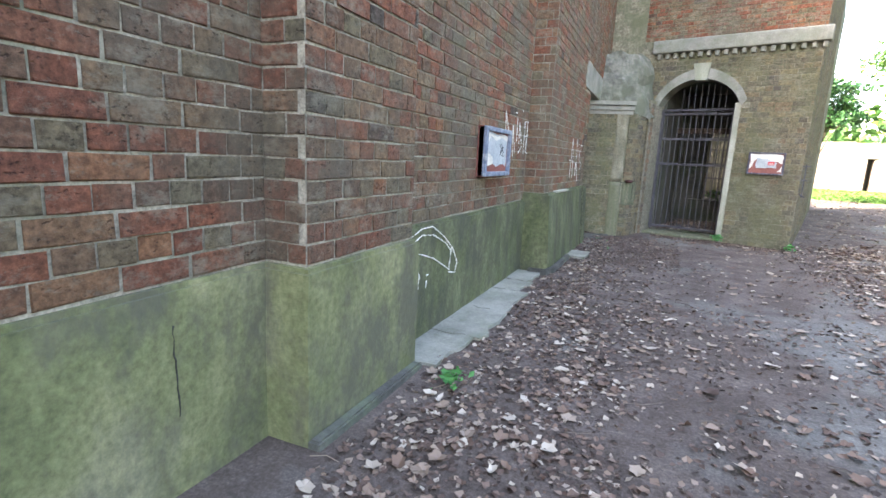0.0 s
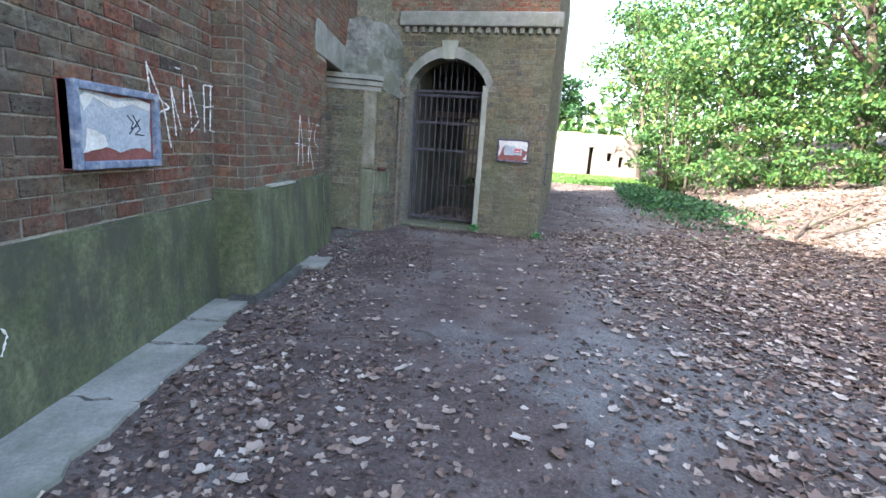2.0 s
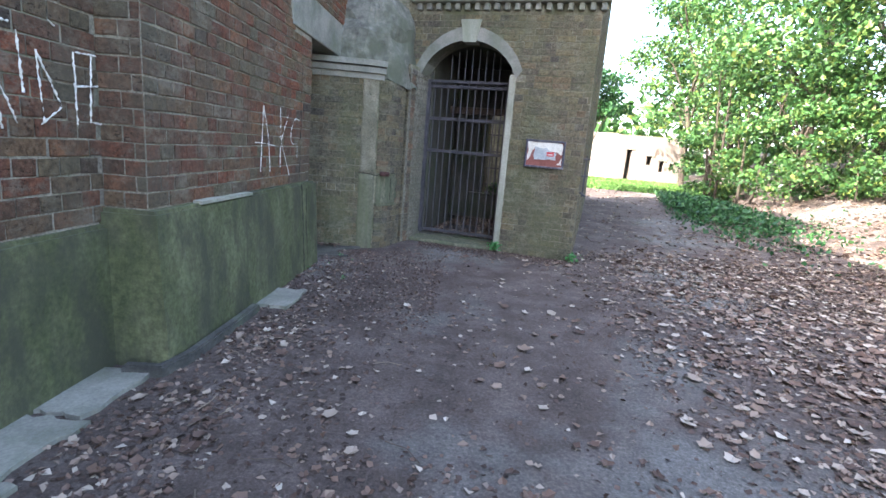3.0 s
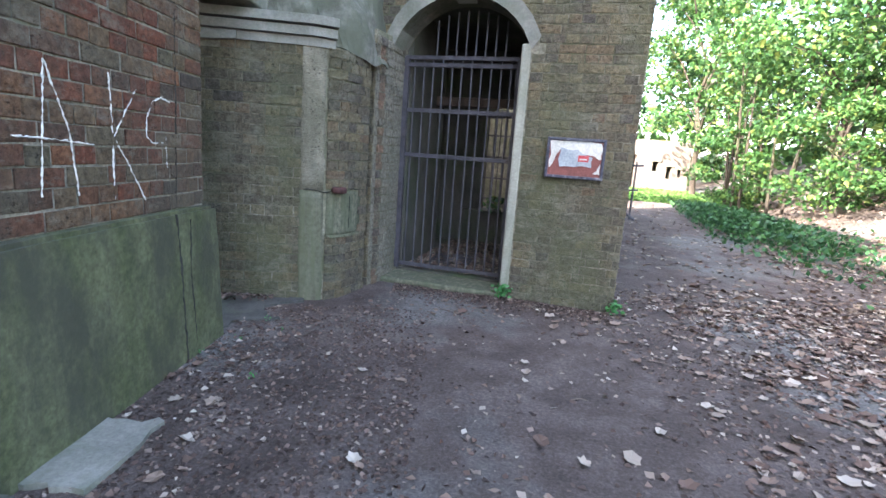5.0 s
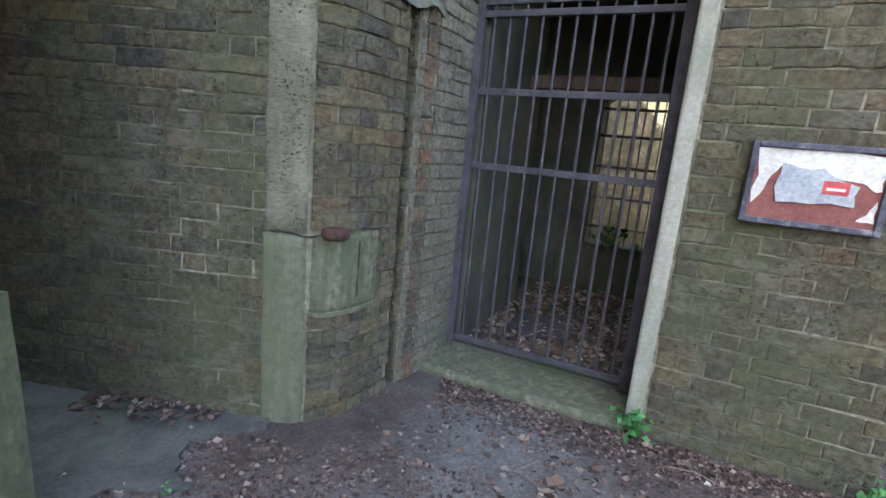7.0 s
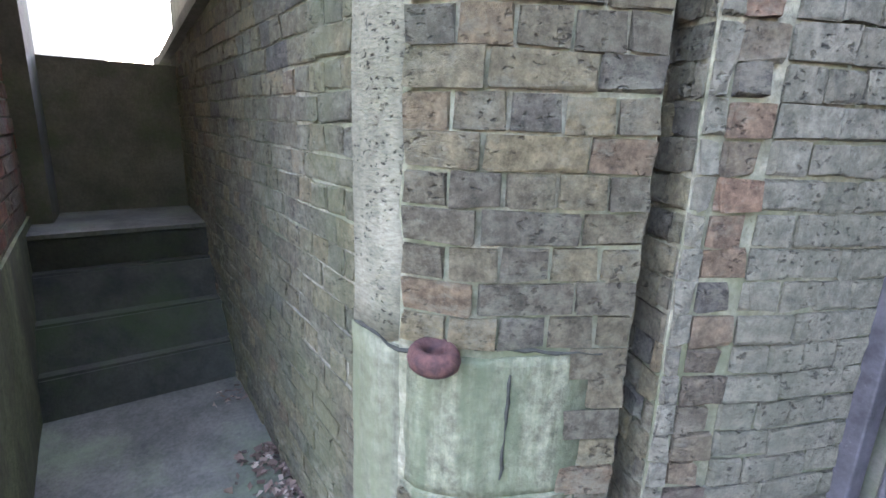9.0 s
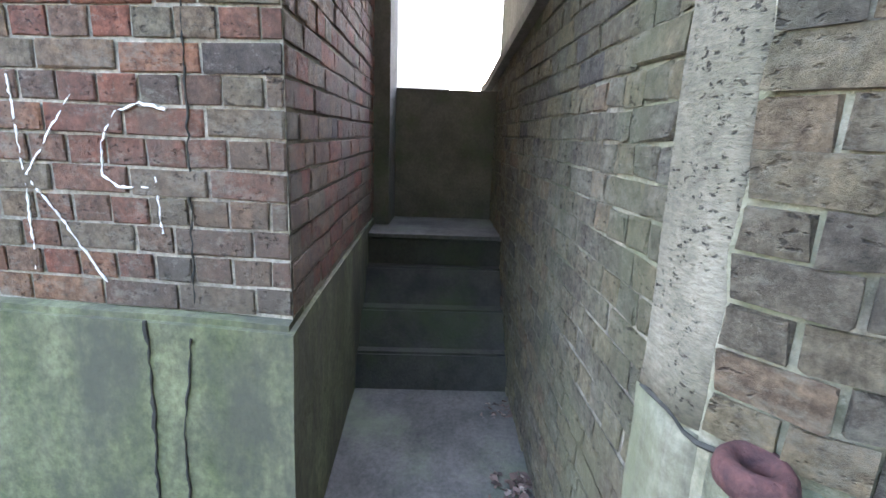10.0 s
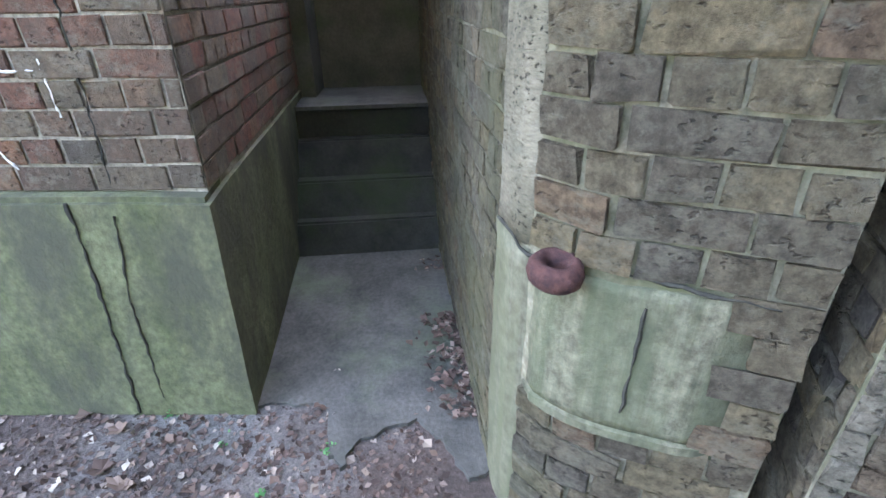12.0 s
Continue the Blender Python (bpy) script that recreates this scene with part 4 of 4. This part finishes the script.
part("chalk_scrawl", strokes_bm(SCRAWL + SCRAWL2, XB + 0.009, 0.0075, rng), chalk, None, "white chalk name scrawled on red brick", "", "graffiti")
FISH = [[(3.3, 0.86), (3.48, 0.9), (3.66, 0.9), (3.89, 0.79), (4.09, 0.66), (4.2, 0.52), (4.16, 0.43), (4.02, 0.46)], [(3.3, 0.8), (3.48, 0.85), (3.68, 0.83), (3.93, 0.73), (4.04, 0.65)],
        [(3.25, 0.72), (3.45, 0.71), (3.69, 0.64), (4.03, 0.48)], [(4.06, 0.67), (4.02, 0.5)], [(3.4, 0.62), (3.46, 0.53), (3.43, 0.44), (3.3, 0.36)], [(3.58, 0.52), (3.62, 0.52)], [(3.59, 0.48), (3.57, 0.42)]]
part("chalk_drawing", strokes_bm(FISH, XB + 0.056, 0.007, rng), chalk, None, "white chalk outline drawn on the green plinth", "", "graffiti")


def crack(name, pts, r, label):
    bm = bmesh.new()
    out, rr = [], []
    for a, b in zip(pts, pts[1:]):
        a, b = Vector(a), Vector(b)
        n = max(2, int((b - a).length / 0.03))
        for k in range(n):
            out.append(a.lerp(b, k / n) + Vector((0, rng.uniform(-0.006, 0.006), rng.uniform(-0.006, 0.006))))
            rr.append(r * rng.uniform(0.15, 0.75))
    out.append(Vector(pts[-1]))
    rr.append(r * 0.3)
    tube_bm(out, rr, 5, bm)
    return part(name, bm, crack_dark, None, label, "", "crack")


crack("wall_crack", [(X2 + 0.006, 9.24, 2.6), (X2 + 0.006, 9.22, 1.7), (X2 + 0.006, 9.19, 1.04)], 0.008, "dark vertical crack down the brick corner block")
crack("plinth_crack", [(X2 + 0.084, 9.06, 1.02), (X2 + 0.098, 9.07, 0.75), (X2 + 0.134, 9.06, 0.02)], 0.014, "dark crack down the green plinth")
crack("plinth_crack", [(X2 + 0.086, 9.22, 0.97), (X2 + 0.105, 9.18, 0.6), (X2 + 0.13, 9.19, 0.11)], 0.008, "thin dark crack in the green plinth")
crack("plinth_crack", [(XA + 0.045, 1.45, 0.75), (XA + 0.045, 1.46, 0.35)], 0.006, "dark chip down the green plinth")
cl = [Vector((*p, 0)) for p in corner]
crack("pier_crack", [cl[0] + Vector((0.0, -0.018, 1.11)), cl[3] + Vector((0.004, -0.018, 1.085)), cl[5] + Vector((0.012, -0.012, 1.11))], 0.011, "dark crack across the pier above the cement patch")
crack("pier_crack", [cl[5] + Vector((0.016, -0.004, 1.13)), Vector((*pf(0.1, -0.014), 1.11)), Vector((*pf(0.26, -0.014), 1.10))], 0.009, "dark crack across the pier face")
crack("pier_crack", [Vector((*pf(0.01, -0.014), 1.05)), Vector((*pf(0.0, -0.014), 0.72))], 0.009, "upright dark scar in the cement patch")

eye_at = cl[5] + Vector((0.04, -0.04, 1.11))
ev, ef = [], []
NU, NV = 22, 10
for i in range(NU):
    for j in range(NV):
        a, b = i * math.tau / NU, j * math.tau / NV
        wob = 1 + 0.08 * math.sin(3 * a)
        r_ = 0.045 + 0.022 * math.cos(b) * wob
        ev.append((eye_at.x + r_ * math.cos(a) * 1.15, eye_at.y + r_ * math.sin(a), eye_at.z + 0.032 * math.sin(b)))
        ef.append((i * NV + j, ((i + 1) % NU) * NV + j, ((i + 1) % NU) * NV + (j + 1) % NV, i * NV + (j + 1) % NV))
ring_ob = mesh_object("iron_pintle_eye", ev, ef, rust, None, "rusty iron pintle eye built into the pier", "", "pintle")
for p_ in ring_ob.data.polygons:
    p_.use_smooth = True


# ---- leaves and litter ----
def kite_cloud(name, pos, size, mat, rnd, parent=None, label="", kind="", category="", flat=0.0, up=0.25):
    """Many small folded leaves at pos; flat near 1 lays them on the ground."""
    n = len(pos)
    pos = np.asarray(pos, float)
    size = np.broadcast_to(np.asarray(size, float), (n,))
    d = rnd.normal(size=(n, 3))
    d[:, 2] = d[:, 2] * (1 - flat) - (0.3 * (1 - flat))
    d /= np.linalg.norm(d, axis=1)[:, None]
    nn = rnd.normal(size=(n, 3)) * (1 - flat * 0.75)
    nn[:, 2] = np.abs(nn[:, 2]) + up + flat * 1.2
    s = np.cross(d, nn)
    s /= np.linalg.norm(s, axis=1)[:, None] + 1e-9
    u = np.cross(s, d)
    L, Wd = size[:, None], size[:, None] * rnd.uniform(0.28, 0.48, (n, 1))
    fold = Wd * rnd.uniform(-0.1, 0.5, (n, 1))
    v = np.stack([pos - d * L * 0.5, pos + s * Wd + u * fold - d * L * 0.08, pos + d * L * 0.5, pos - s * Wd + u * fold - d * L * 0.08], 1).reshape(-1, 3)
    i = np.arange(n) * 4
    f = np.concatenate([np.stack([i, i + 1, i + 2], 1), np.stack([i, i + 2, i + 3], 1)]).tolist()
    return mesh_object(name, v.tolist(), f, mat, parent, label, kind, category)


LOBES = (1.0, 0.72, 0.9, 0.66, 0.78, 0.62, 0.45, 0.6, 0.8, 0.62, 0.86, 0.74)


def lobed_leaves(name, pos, size, mat, rnd, label):
    """Fallen sycamore leaves: twelve-pointed curled outlines."""
    v, f = [], []
    for (x, y, z), s in zip(pos, size):
        a0_, tilt, ta = rnd.uniform(0, math.tau), rnd.uniform(0, 0.45), rnd.uniform(0, math.tau)
        curl = rnd.uniform(0.0, 0.5) * s
        k = len(v)
        m = Matrix.Rotation(a0_, 3, "Z")
        sx, sy = rnd.uniform(0.5, 1.0), rnd.uniform(0.4, 1.0)
        v.append((x, y, z + 0.006))
        for j, l in enumerate(LOBES):
            r_ = l * s * 0.55
            a = j * math.tau / 12
            q = m @ Vector((r_ * math.cos(a) * sx, r_ * math.sin(a) * sy, 0))
            h = rnd.uniform(0, 0.012) + (r_ / (s * 0.55)) ** 2 * curl * 0.5 * (0.4 + 0.6 * abs(math.sin(a + ta))) + math.sin(tilt) * 0.5 * (q.x * math.cos(ta) + q.y * math.sin(ta))
            v.append((x + q.x, y + q.y, z + 0.006 + max(h, -0.004)))
        f += [(k, k + 1 + j, k + 1 + (j + 1) % 12) for j in range(12)]
    return mesh_object(name, v, f, mat, None, label, "stuff", "leaves")


rs = np.random.RandomState(5)


def gatehouse(x, y):
    p = Vector((x, y, 0)) - GO
    return p.dot(GN) < 0.03 and p.dot(GU) < UE + 0.05


def free(x, y):
    if x < XB + 0.08 and y < YB:
        return False
    if x < X2 + 0.08 and y < YC:
        return False
    if y > 10.45 and x < -0.35:
        return False
    if y > 10.9 and x < 0.0:
        return False
    return not gatehouse(x, y)


def cover(x, y):
    """How thickly the litter lies: a drift by the wall, a carpet on the bank side, a bare middle."""
    c = 0.22 + 0.12 * noise.noise((x * 0.9, y * 0.9, 3))
    c += 0.75 * math.exp(-((x + 0.5) / 0.75) ** 2) * (y < 7.6)
    c += 0.8 * min(1.0, max(0.0, (x - 1.0 - 0.12 * y) / 2.0))
    if y > 12.5 and x < bank_line(y) - 1.0:
        c *= 0.3
    if 5.8 < y < 10.5 and -0.5 < x < 2.2:
        c *= 0.35
    return max(0.0, c * (0.75 + 0.9 * noise.noise((x * 1.9, y * 1.9, 8))))


def scatter(n, box, power=1.0):
    out = []
    x0, x1, y0, y1 = box
    while len(out) < n:
        x, y = rs.uniform(x0, x1), y0 + (y1 - y0) * rs.uniform() ** power
        if rs.uniform() < cover(x, y) and free(x, y):
            out.append((x, y, ground_z(x, y) + 0.003))
    return out


p_ = scatter(2600, (-1.5, 7.5, 1.0, 11.5))
lobed_leaves("fallen_leaves", p_, rs.uniform(0.05, 0.14, len(p_)), litter_leaf, rs, "pale brown fallen sycamore leaves on earth")
p_ = scatter(6500, (1.0, 12.0, 2.0, 17.0))
lobed_leaves("fallen_leaves", p_, rs.uniform(0.06, 0.16, len(p_)), litter_leaf, rs, "pale dry leaves carpeting the bank side")
p_ = scatter(60000, (-1.5, 8.0, 0.6, 12.0))
kite_cloud("leaf_litter", p_, rs.uniform(0.015, 0.055, len(p_)), dark_litter, rs, None, "dark rotting leaf litter and chips on earth", "stuff", "leaf litter", flat=0.75)
p_ = scatter(22000, (-1.5, 8.0, 0.6, 12.0))
kite_cloud("leaf_litter", p_, rs.uniform(0.012, 0.07, len(p_)), litter_leaf, rs, None, "pale broken leaf chips on earth", "stuff", "leaf litter", flat=0.75)
p_ = scatter(12000, (3.0, 17.0, 4.0, 24.0))
kite_cloud("leaf_litter", p_, rs.uniform(0.05, 0.14, len(p_)), litter_leaf, rs, None, "dry brown leaf litter on the bank", "stuff", "leaf litter", flat=0.7)
# fine drift against pier, gate and alley mouth
drift = []
for _ in range(15000):
    k = rs.uniform()
    if k < 0.45:
        x, y = rs.uniform(-1.25, 0.5), rs.uniform(7.6, 10.55)
    elif k < 0.8:
        q = gate_pt(rs.uniform(-0.75, 1.8), -abs(rs.normal() * 0.22) - 0.02)
        x, y = q.x, q.y
    else:
        q = gate_pt(rs.uniform(-0.7, 1.2), rs.uniform(0.45, 2.6))
        x, y = q.x, q.y
        drift.append((x, y, 0.098))
        continue
    if free(x, y):
        drift.append((x, y, ground_z(x, y) + 0.004))
kite_cloud("leaf_litter", drift, rs.uniform(0.008, 0.04, len(drift)), dark_litter, rs, None, "rotting leaf drift before the gate and alley", "stuff", "leaf litter", flat=0.7)
p_ = []
for _ in range(420):
    q = alley_pt(rs.uniform(0.98, 1.18) if rs.uniform() < 0.4 else rs.uniform(-0.3, 0.5), AW - abs(rs.normal()) * 0.1 - 0.04)
    p_.append((q.x, q.y, 0.045))
kite_cloud("leaf_litter", p_, rs.uniform(0.02, 0.06, len(p_)), dark_litter, rs, None, "brown leaf drift in the alley corner", "stuff", "leaf litter", flat=0.6)
p_ = []
for _ in range(2600):
    q = gate_pt(rs.uniform(-0.68, 1.3), rs.uniform(0.45, ROOM - 0.1))
    p_.append((q.x, q.y, 0.1 + rs.uniform(0, 0.02)))
kite_cloud("leaf_litter", p_, rs.uniform(0.025, 0.08, len(p_)), litter_leaf, rs, None, "dry brown leaves on the floor behind the gate", "stuff", "leaf litter", flat=0.6)
tb = bmesh.new()
for x, y, z in scatter(420, (-1.4, 8.0, 1.0, 12.5)):
    a, l = rs.uniform(0, math.pi), rs.uniform(0.05, 0.28)
    tube_bm([(x, y, z + 0.004), (x + l * 0.5 * math.cos(a), y + l * 0.5 * math.sin(a), z + 0.012), (x + l * math.cos(a + 0.25), y + l * math.sin(a + 0.25), z + 0.006)], rs.uniform(0.0015, 0.004), 4, tb)
part("twigs", tb, twig_mat, None, "dry brown twigs scattered on earth", "stuff", "twigs")


def weed(at, n, size, label, mat=None):
    p = []
    for _ in range(n):
        r_, a = abs(rs.normal()) * size * 0.45, rs.uniform(0, math.tau)
        p.append((at[0] + r_ * math.cos(a), at[1] + r_ * math.sin(a), at[2] + rs.uniform(0.01, size * 0.8)))
    return kite_cloud("weed", p, rs.uniform(size * 0.25, size * 0.5, n), mat or weed_leaf, rs, None, label, "stuff", "weed", up=0.8)


w_ = gate_pt(0.66, -0.06)
weed((w_.x, w_.y, 0.03), 70, 0.16, "bright green weed at the gate jamb")
weed((-0.92, 2.9, 0.0), 45, 0.14, "small green weed in leaf litter by the kerb")
w_ = gate_pt(1.85, -0.02)
weed((w_.x, w_.y, 0.0), 60, 0.15, "green weed at the gatehouse corner")
for x, y in ((-0.95, 9.5), (-1.1, 9.2), (-0.7, 9.75), (-0.9, 9.95), (-0.6, 8.9)):
    weed((x, y, 0.0), 9, 0.05, "tiny green seedling in gravelly earth")
q_ = gate_pt(0.05, 2.6)
weed((q_.x, q_.y, 0.66), 60, 0.3, "green weed on the sill behind the gate", green_leaf)

# ---- ivy, grass, trees ----
p_ = []
for _ in range(5200):
    x, y = rs.normal(7.7, 0.75), rs.normal(18.6, 2.2)
    if x > bank_line(y) - 1.6:
        e = max(0.0, 1 - ((x - 7.7) / 1.6) ** 2 - ((y - 18.6) / 4.5) ** 2)
        p_.append((x, y, ground_z(x, y) + rs.uniform(0.02, 0.12 + 0.4 * e)))
kite_cloud("ivy_patch", p_, rs.uniform(0.06, 0.15, len(p_)), ivy_leaf, rs, None, "dark green ivy spreading beside the path", "stuff", "ivy", up=0.8)
p_ = []
for _ in range(9000):
    x, y = rs.uniform(2.6, 11.5), rs.uniform(23.5, 29.3)
    if x < 5.6 and y < 24.5 and rs.uniform() < 0.5:
        y = rs.uniform(14.5, 24)
        x = rs.uniform(2.3, 3.2)
    p_.append((x, y, ground_z(x, y) + 0.03))
kite_cloud("grass", p_, rs.uniform(0.08, 0.2, len(p_)), grass_leaf, rs, None, "short green grass below the far wall", "stuff", "grass", up=-0.2)


def tree(name, x, y, h, r, base, leaves, lsize, trunk_r, label, seed, mat=None, lean=(0, 0), squash=0.8, clumps=26, lo=0.0):
    """A tapered trunk with limbs, and a crown of leaf clumps with gaps between them."""
    rn = np.random.RandomState(seed)
    z = ground_z(x, y) - 0.1
    e = empty(name, label, name.split("_")[-1], at=(x, y, z))
    top = Vector((lean[0], lean[1], h))
    pts = [Vector((0, 0, 0)) + top * (k / 6) + Vector((rn.normal() * 0.06, rn.normal() * 0.06, 0)) * k for k in range(7)]
    bm = tube_bm(pts, [trunk_r * (1 - 0.13 * k) for k in range(7)], 8)
    centres = []
    for k in range(clumps):
        a, u = rn.uniform(0, math.tau), rn.uniform(-1, 1)
        rr = r * rn.uniform(0.45, 1.05)
        zc = max(lo + 0.2, base + (h - base) * 0.55 + u * (h - base) * 0.5)
        w = math.sqrt(max(0.15, 1 - u * u * 0.8))
        c = Vector((rr * w * math.cos(a) + top.x * 0.8, rr * w * math.sin(a) + top.y * 0.8, zc))
        centres.append(c)
        s = pts[min(6, max(1, int(6 * (c.z * 0.7) / h)))]
        if k % 2 == 0:
            mid_ = s.lerp(c, 0.5) + Vector((0, 0, 0.12 * r))
            tube_bm([s, mid_, c], [trunk_r * 0.35, trunk_r * 0.22, trunk_r * 0.06], 5, bm)
    part("trunk", bm, bark, e, "mossy brown bark")
    per = leaves // clumps
    pos = []
    for c in centres:
        rad = r * rn.uniform(0.22, 0.42)
        d = rn.normal(size=(per, 3))
        d /= np.linalg.norm(d, axis=1)[:, None]
        d *= (rn.uniform(0, 1, (per, 1)) ** 0.5) * rad * np.array([1.25, 1.25, 0.55])
        pos.append(d + np.array(c))
    pos = np.concatenate(pos)
    crown = kite_cloud("crown", pos, rn.uniform(lsize * 0.6, lsize * 1.3, len(pos)), mat or green_leaf, rn, e, "", up=0.5)
    return e


for i, (x, y, h, r, b, nl, ls, tr) in enumerate(((11.2, 13.4, 9.0, 3.6, 3.4, 7000, 0.16, 0.19), (13.5, 17.5, 9.5, 4.2, 1.5, 8000, 0.18, 0.2), (12.5, 22.0, 9.0, 3.8, 3.0, 7000, 0.19, 0.16),
                                                 (10.8, 27.5, 8.0, 3.2, 2.8, 5000, 0.2, 0.14), (16.5, 24.0, 11.0, 4.6, 1.5, 7000, 0.22, 0.2), (15.0, 12.0, 10.0, 4.0, 1.8, 7000, 0.18, 0.22),
                                                 (18.5, 17.0, 11.0, 4.8, 1.0, 6500, 0.22, 0.2), (14.5, 31.0, 11.0, 4.6, 1.5, 5000, 0.26, 0.2), (13.0, 7.5, 9.0, 3.8, 2.6, 5000, 0.18, 0.2), (20.0, 10.0, 11.0, 5.0, 1.0, 5000, 0.24, 0.22))):
    tree("woodland_tree", x, y, h, r, b, nl, ls, tr, "sunlit green sycamore tree on the wooded bank", 40 + i, lean=(-0.6 if i % 2 else 0.4, 0.3))
for i, (x, y, h, r, nl, ls) in enumerate(((11.2, 17.4, 2.6, 1.5, 3200, 0.13), (12.2, 15.4, 2.2, 1.3, 2600, 0.13), (10.6, 19.0, 3.2, 1.7, 3200, 0.14), (12.4, 13.6, 2.6, 1.6, 2800, 0.14), (9.9, 22.5, 2.6, 1.4, 2200, 0.15),
                                          (13.6, 11.0, 3.0, 1.8, 2600, 0.15), (12.4, 19.6, 3.6, 2.0, 2800, 0.15), (14.8, 15.0, 4.0, 2.2, 3000, 0.16), (10.8, 24.8, 3.0, 1.6, 2000, 0.16), (16.5, 19.0, 4.5, 2.4, 2600, 0.18))):
    tree("leafy_bush", x, y, h, r, 0.1, nl, ls, 0.03, "bright green leafy bush at the wood's edge", 70 + i, clumps=18)
rn_ = random.Random(9)
for k in range(16):
    x, y = rn_.uniform(9.6, 12.5), rn_.uniform(19.5, 26)
    h = rn_.uniform(3.2, 5.0)
    z = ground_z(x, y) - 0.05
    sap = empty("sapling", "thin dark sapling stem in the undergrowth", "sapling", "saplings", (x, y, z))
    lx, ly = rn_.uniform(-0.5, 0.5), rn_.uniform(-0.5, 0.5)
    part("stem", tube_bm([(0, 0, 0), (lx * 0.4, ly * 0.4, h * 0.5), (lx, ly, h)], [0.05, 0.04, 0.015], 6), bark, sap)
    c_ = rs.normal(size=(160, 3)) * (0.5, 0.5, 0.4) + (lx, ly, h)
    kite_cloud("crown", c_, rs.uniform(0.1, 0.2, 160), green_leaf, rs, sap, up=0.5)
tree("clipped_tree", 4.9, 22.0, 4.3, 1.3, 2.5, 5000, 0.14, 0.1, "dense dark evergreen tree beside the gatehouse", 99, ivy_leaf, clumps=30)
# fallen branches on the bank
for k in range(9):
    x, y = rn_.uniform(7.8, 10.5), rn_.uniform(9.5, 12.5)
    a, l = rn_.uniform(-0.4, 1.0), rn_.uniform(0.9, 2.2)
    ob_ = tube_bm([(x, y, ground_z(x, y) + 0.05), (x + l * 0.5 * math.cos(a), y + l * 0.5 * math.sin(a), ground_z(x + l * 0.5 * math.cos(a), y + l * 0.5 * math.sin(a)) + 0.12), (x + l * math.cos(a), y + l * math.sin(a), ground_z(x + l * math.cos(a), y + l * math.sin(a)) + 0.2)], [0.03, 0.024, 0.01], 6)
    part("fallen_branch", ob_, bark, None, "bare grey fallen branch lying on the bank", "", "branch", "fallen branches")
# far wood
p_ = []
for _ in range(16000):
    a, d_ = rs.uniform(-0.15, 1.9), rs.uniform(34, 46)
    x, y = d_ * math.sin(a), d_ * math.cos(a)
    p_.append((x, y, ground_z(x, y) + rs.uniform() ** 1.3 * (9.5 if a > 0.33 else 4.5 + 3 * noise.noise((x * 0.2, y * 0.2, 1)))))
kite_cloud("far_woods", p_, rs.uniform(0.35, 0.8, len(p_)), green_leaf, rs, None, "pale green woods in the distance", "stuff", "woods", up=0.4)


# ---- far fort wall ----
def facet(name, p0, p1, z1, holes):
    """A wall facet with rectangular openings through it, thick enough to show their depth."""
    p0, p1 = Vector((*p0, 0)), Vector((*p1, 0))
    L = (p1 - p0).length
    m = Matrix.Translation(p0) @ Matrix.Rotation(math.atan2(p1.y - p0.y, p1.x - p0.x), 4, "Z")
    bm = bmesh.new()
    cuts = sorted(holes)
    s = 0.0
    spans = []
    for a, b, lo, hi in cuts:
        spans += [(s, a, -0.5, z1), (a, b, -0.5, lo), (a, b, hi, z1)]
        s = b
    spans.append((s, L, -0.5, z1))
    for a, b, lo, hi in spans:
        if b - a > 0.01 and hi - lo > 0.01:
            t = box_bm((a, 0, lo), (b, 0.4, hi), m)
            me = bpy.data.meshes.new("tmp")
            t.to_mesh(me)
            bm.from_mesh(me)
            t.free()
            bpy.data.meshes.remove(me)
    w = part(name, bm, far_concrete, None, "pink-grey concrete fort wall with dark openings", "structure", "wall")
    for a, b, lo, hi in cuts:
        part("lintel", box_bm((a - 0.12, -0.05, hi), (b + 0.12, 0.1, hi + 0.14), m), cement, w)
    # A near-black sheet stands in for the shade inside the openings.
    part("backing", box_bm((0.02, 0.45, -0.5), (L - 0.02, 0.6, z1 - 0.05), m), crack_dark, w, "near-black sheet for the shade behind the openings")
    return w


facet("wall_far_1", (1.0, 31.2), (7.0, 30.0), 2.95, [])
facet("wall_far_2", (7.0, 30.0), (8.0, 29.2), 2.95, [])
facet("wall_far_3", (8.0, 29.2), (11.2, 29.0), 2.9, [(0.55, 0.8, 0.7, 2.2), (1.55, 1.8, 1.5, 1.95), (2.2, 2.42, 1.2, 1.75), (2.7, 2.85, 1.3, 1.65)])
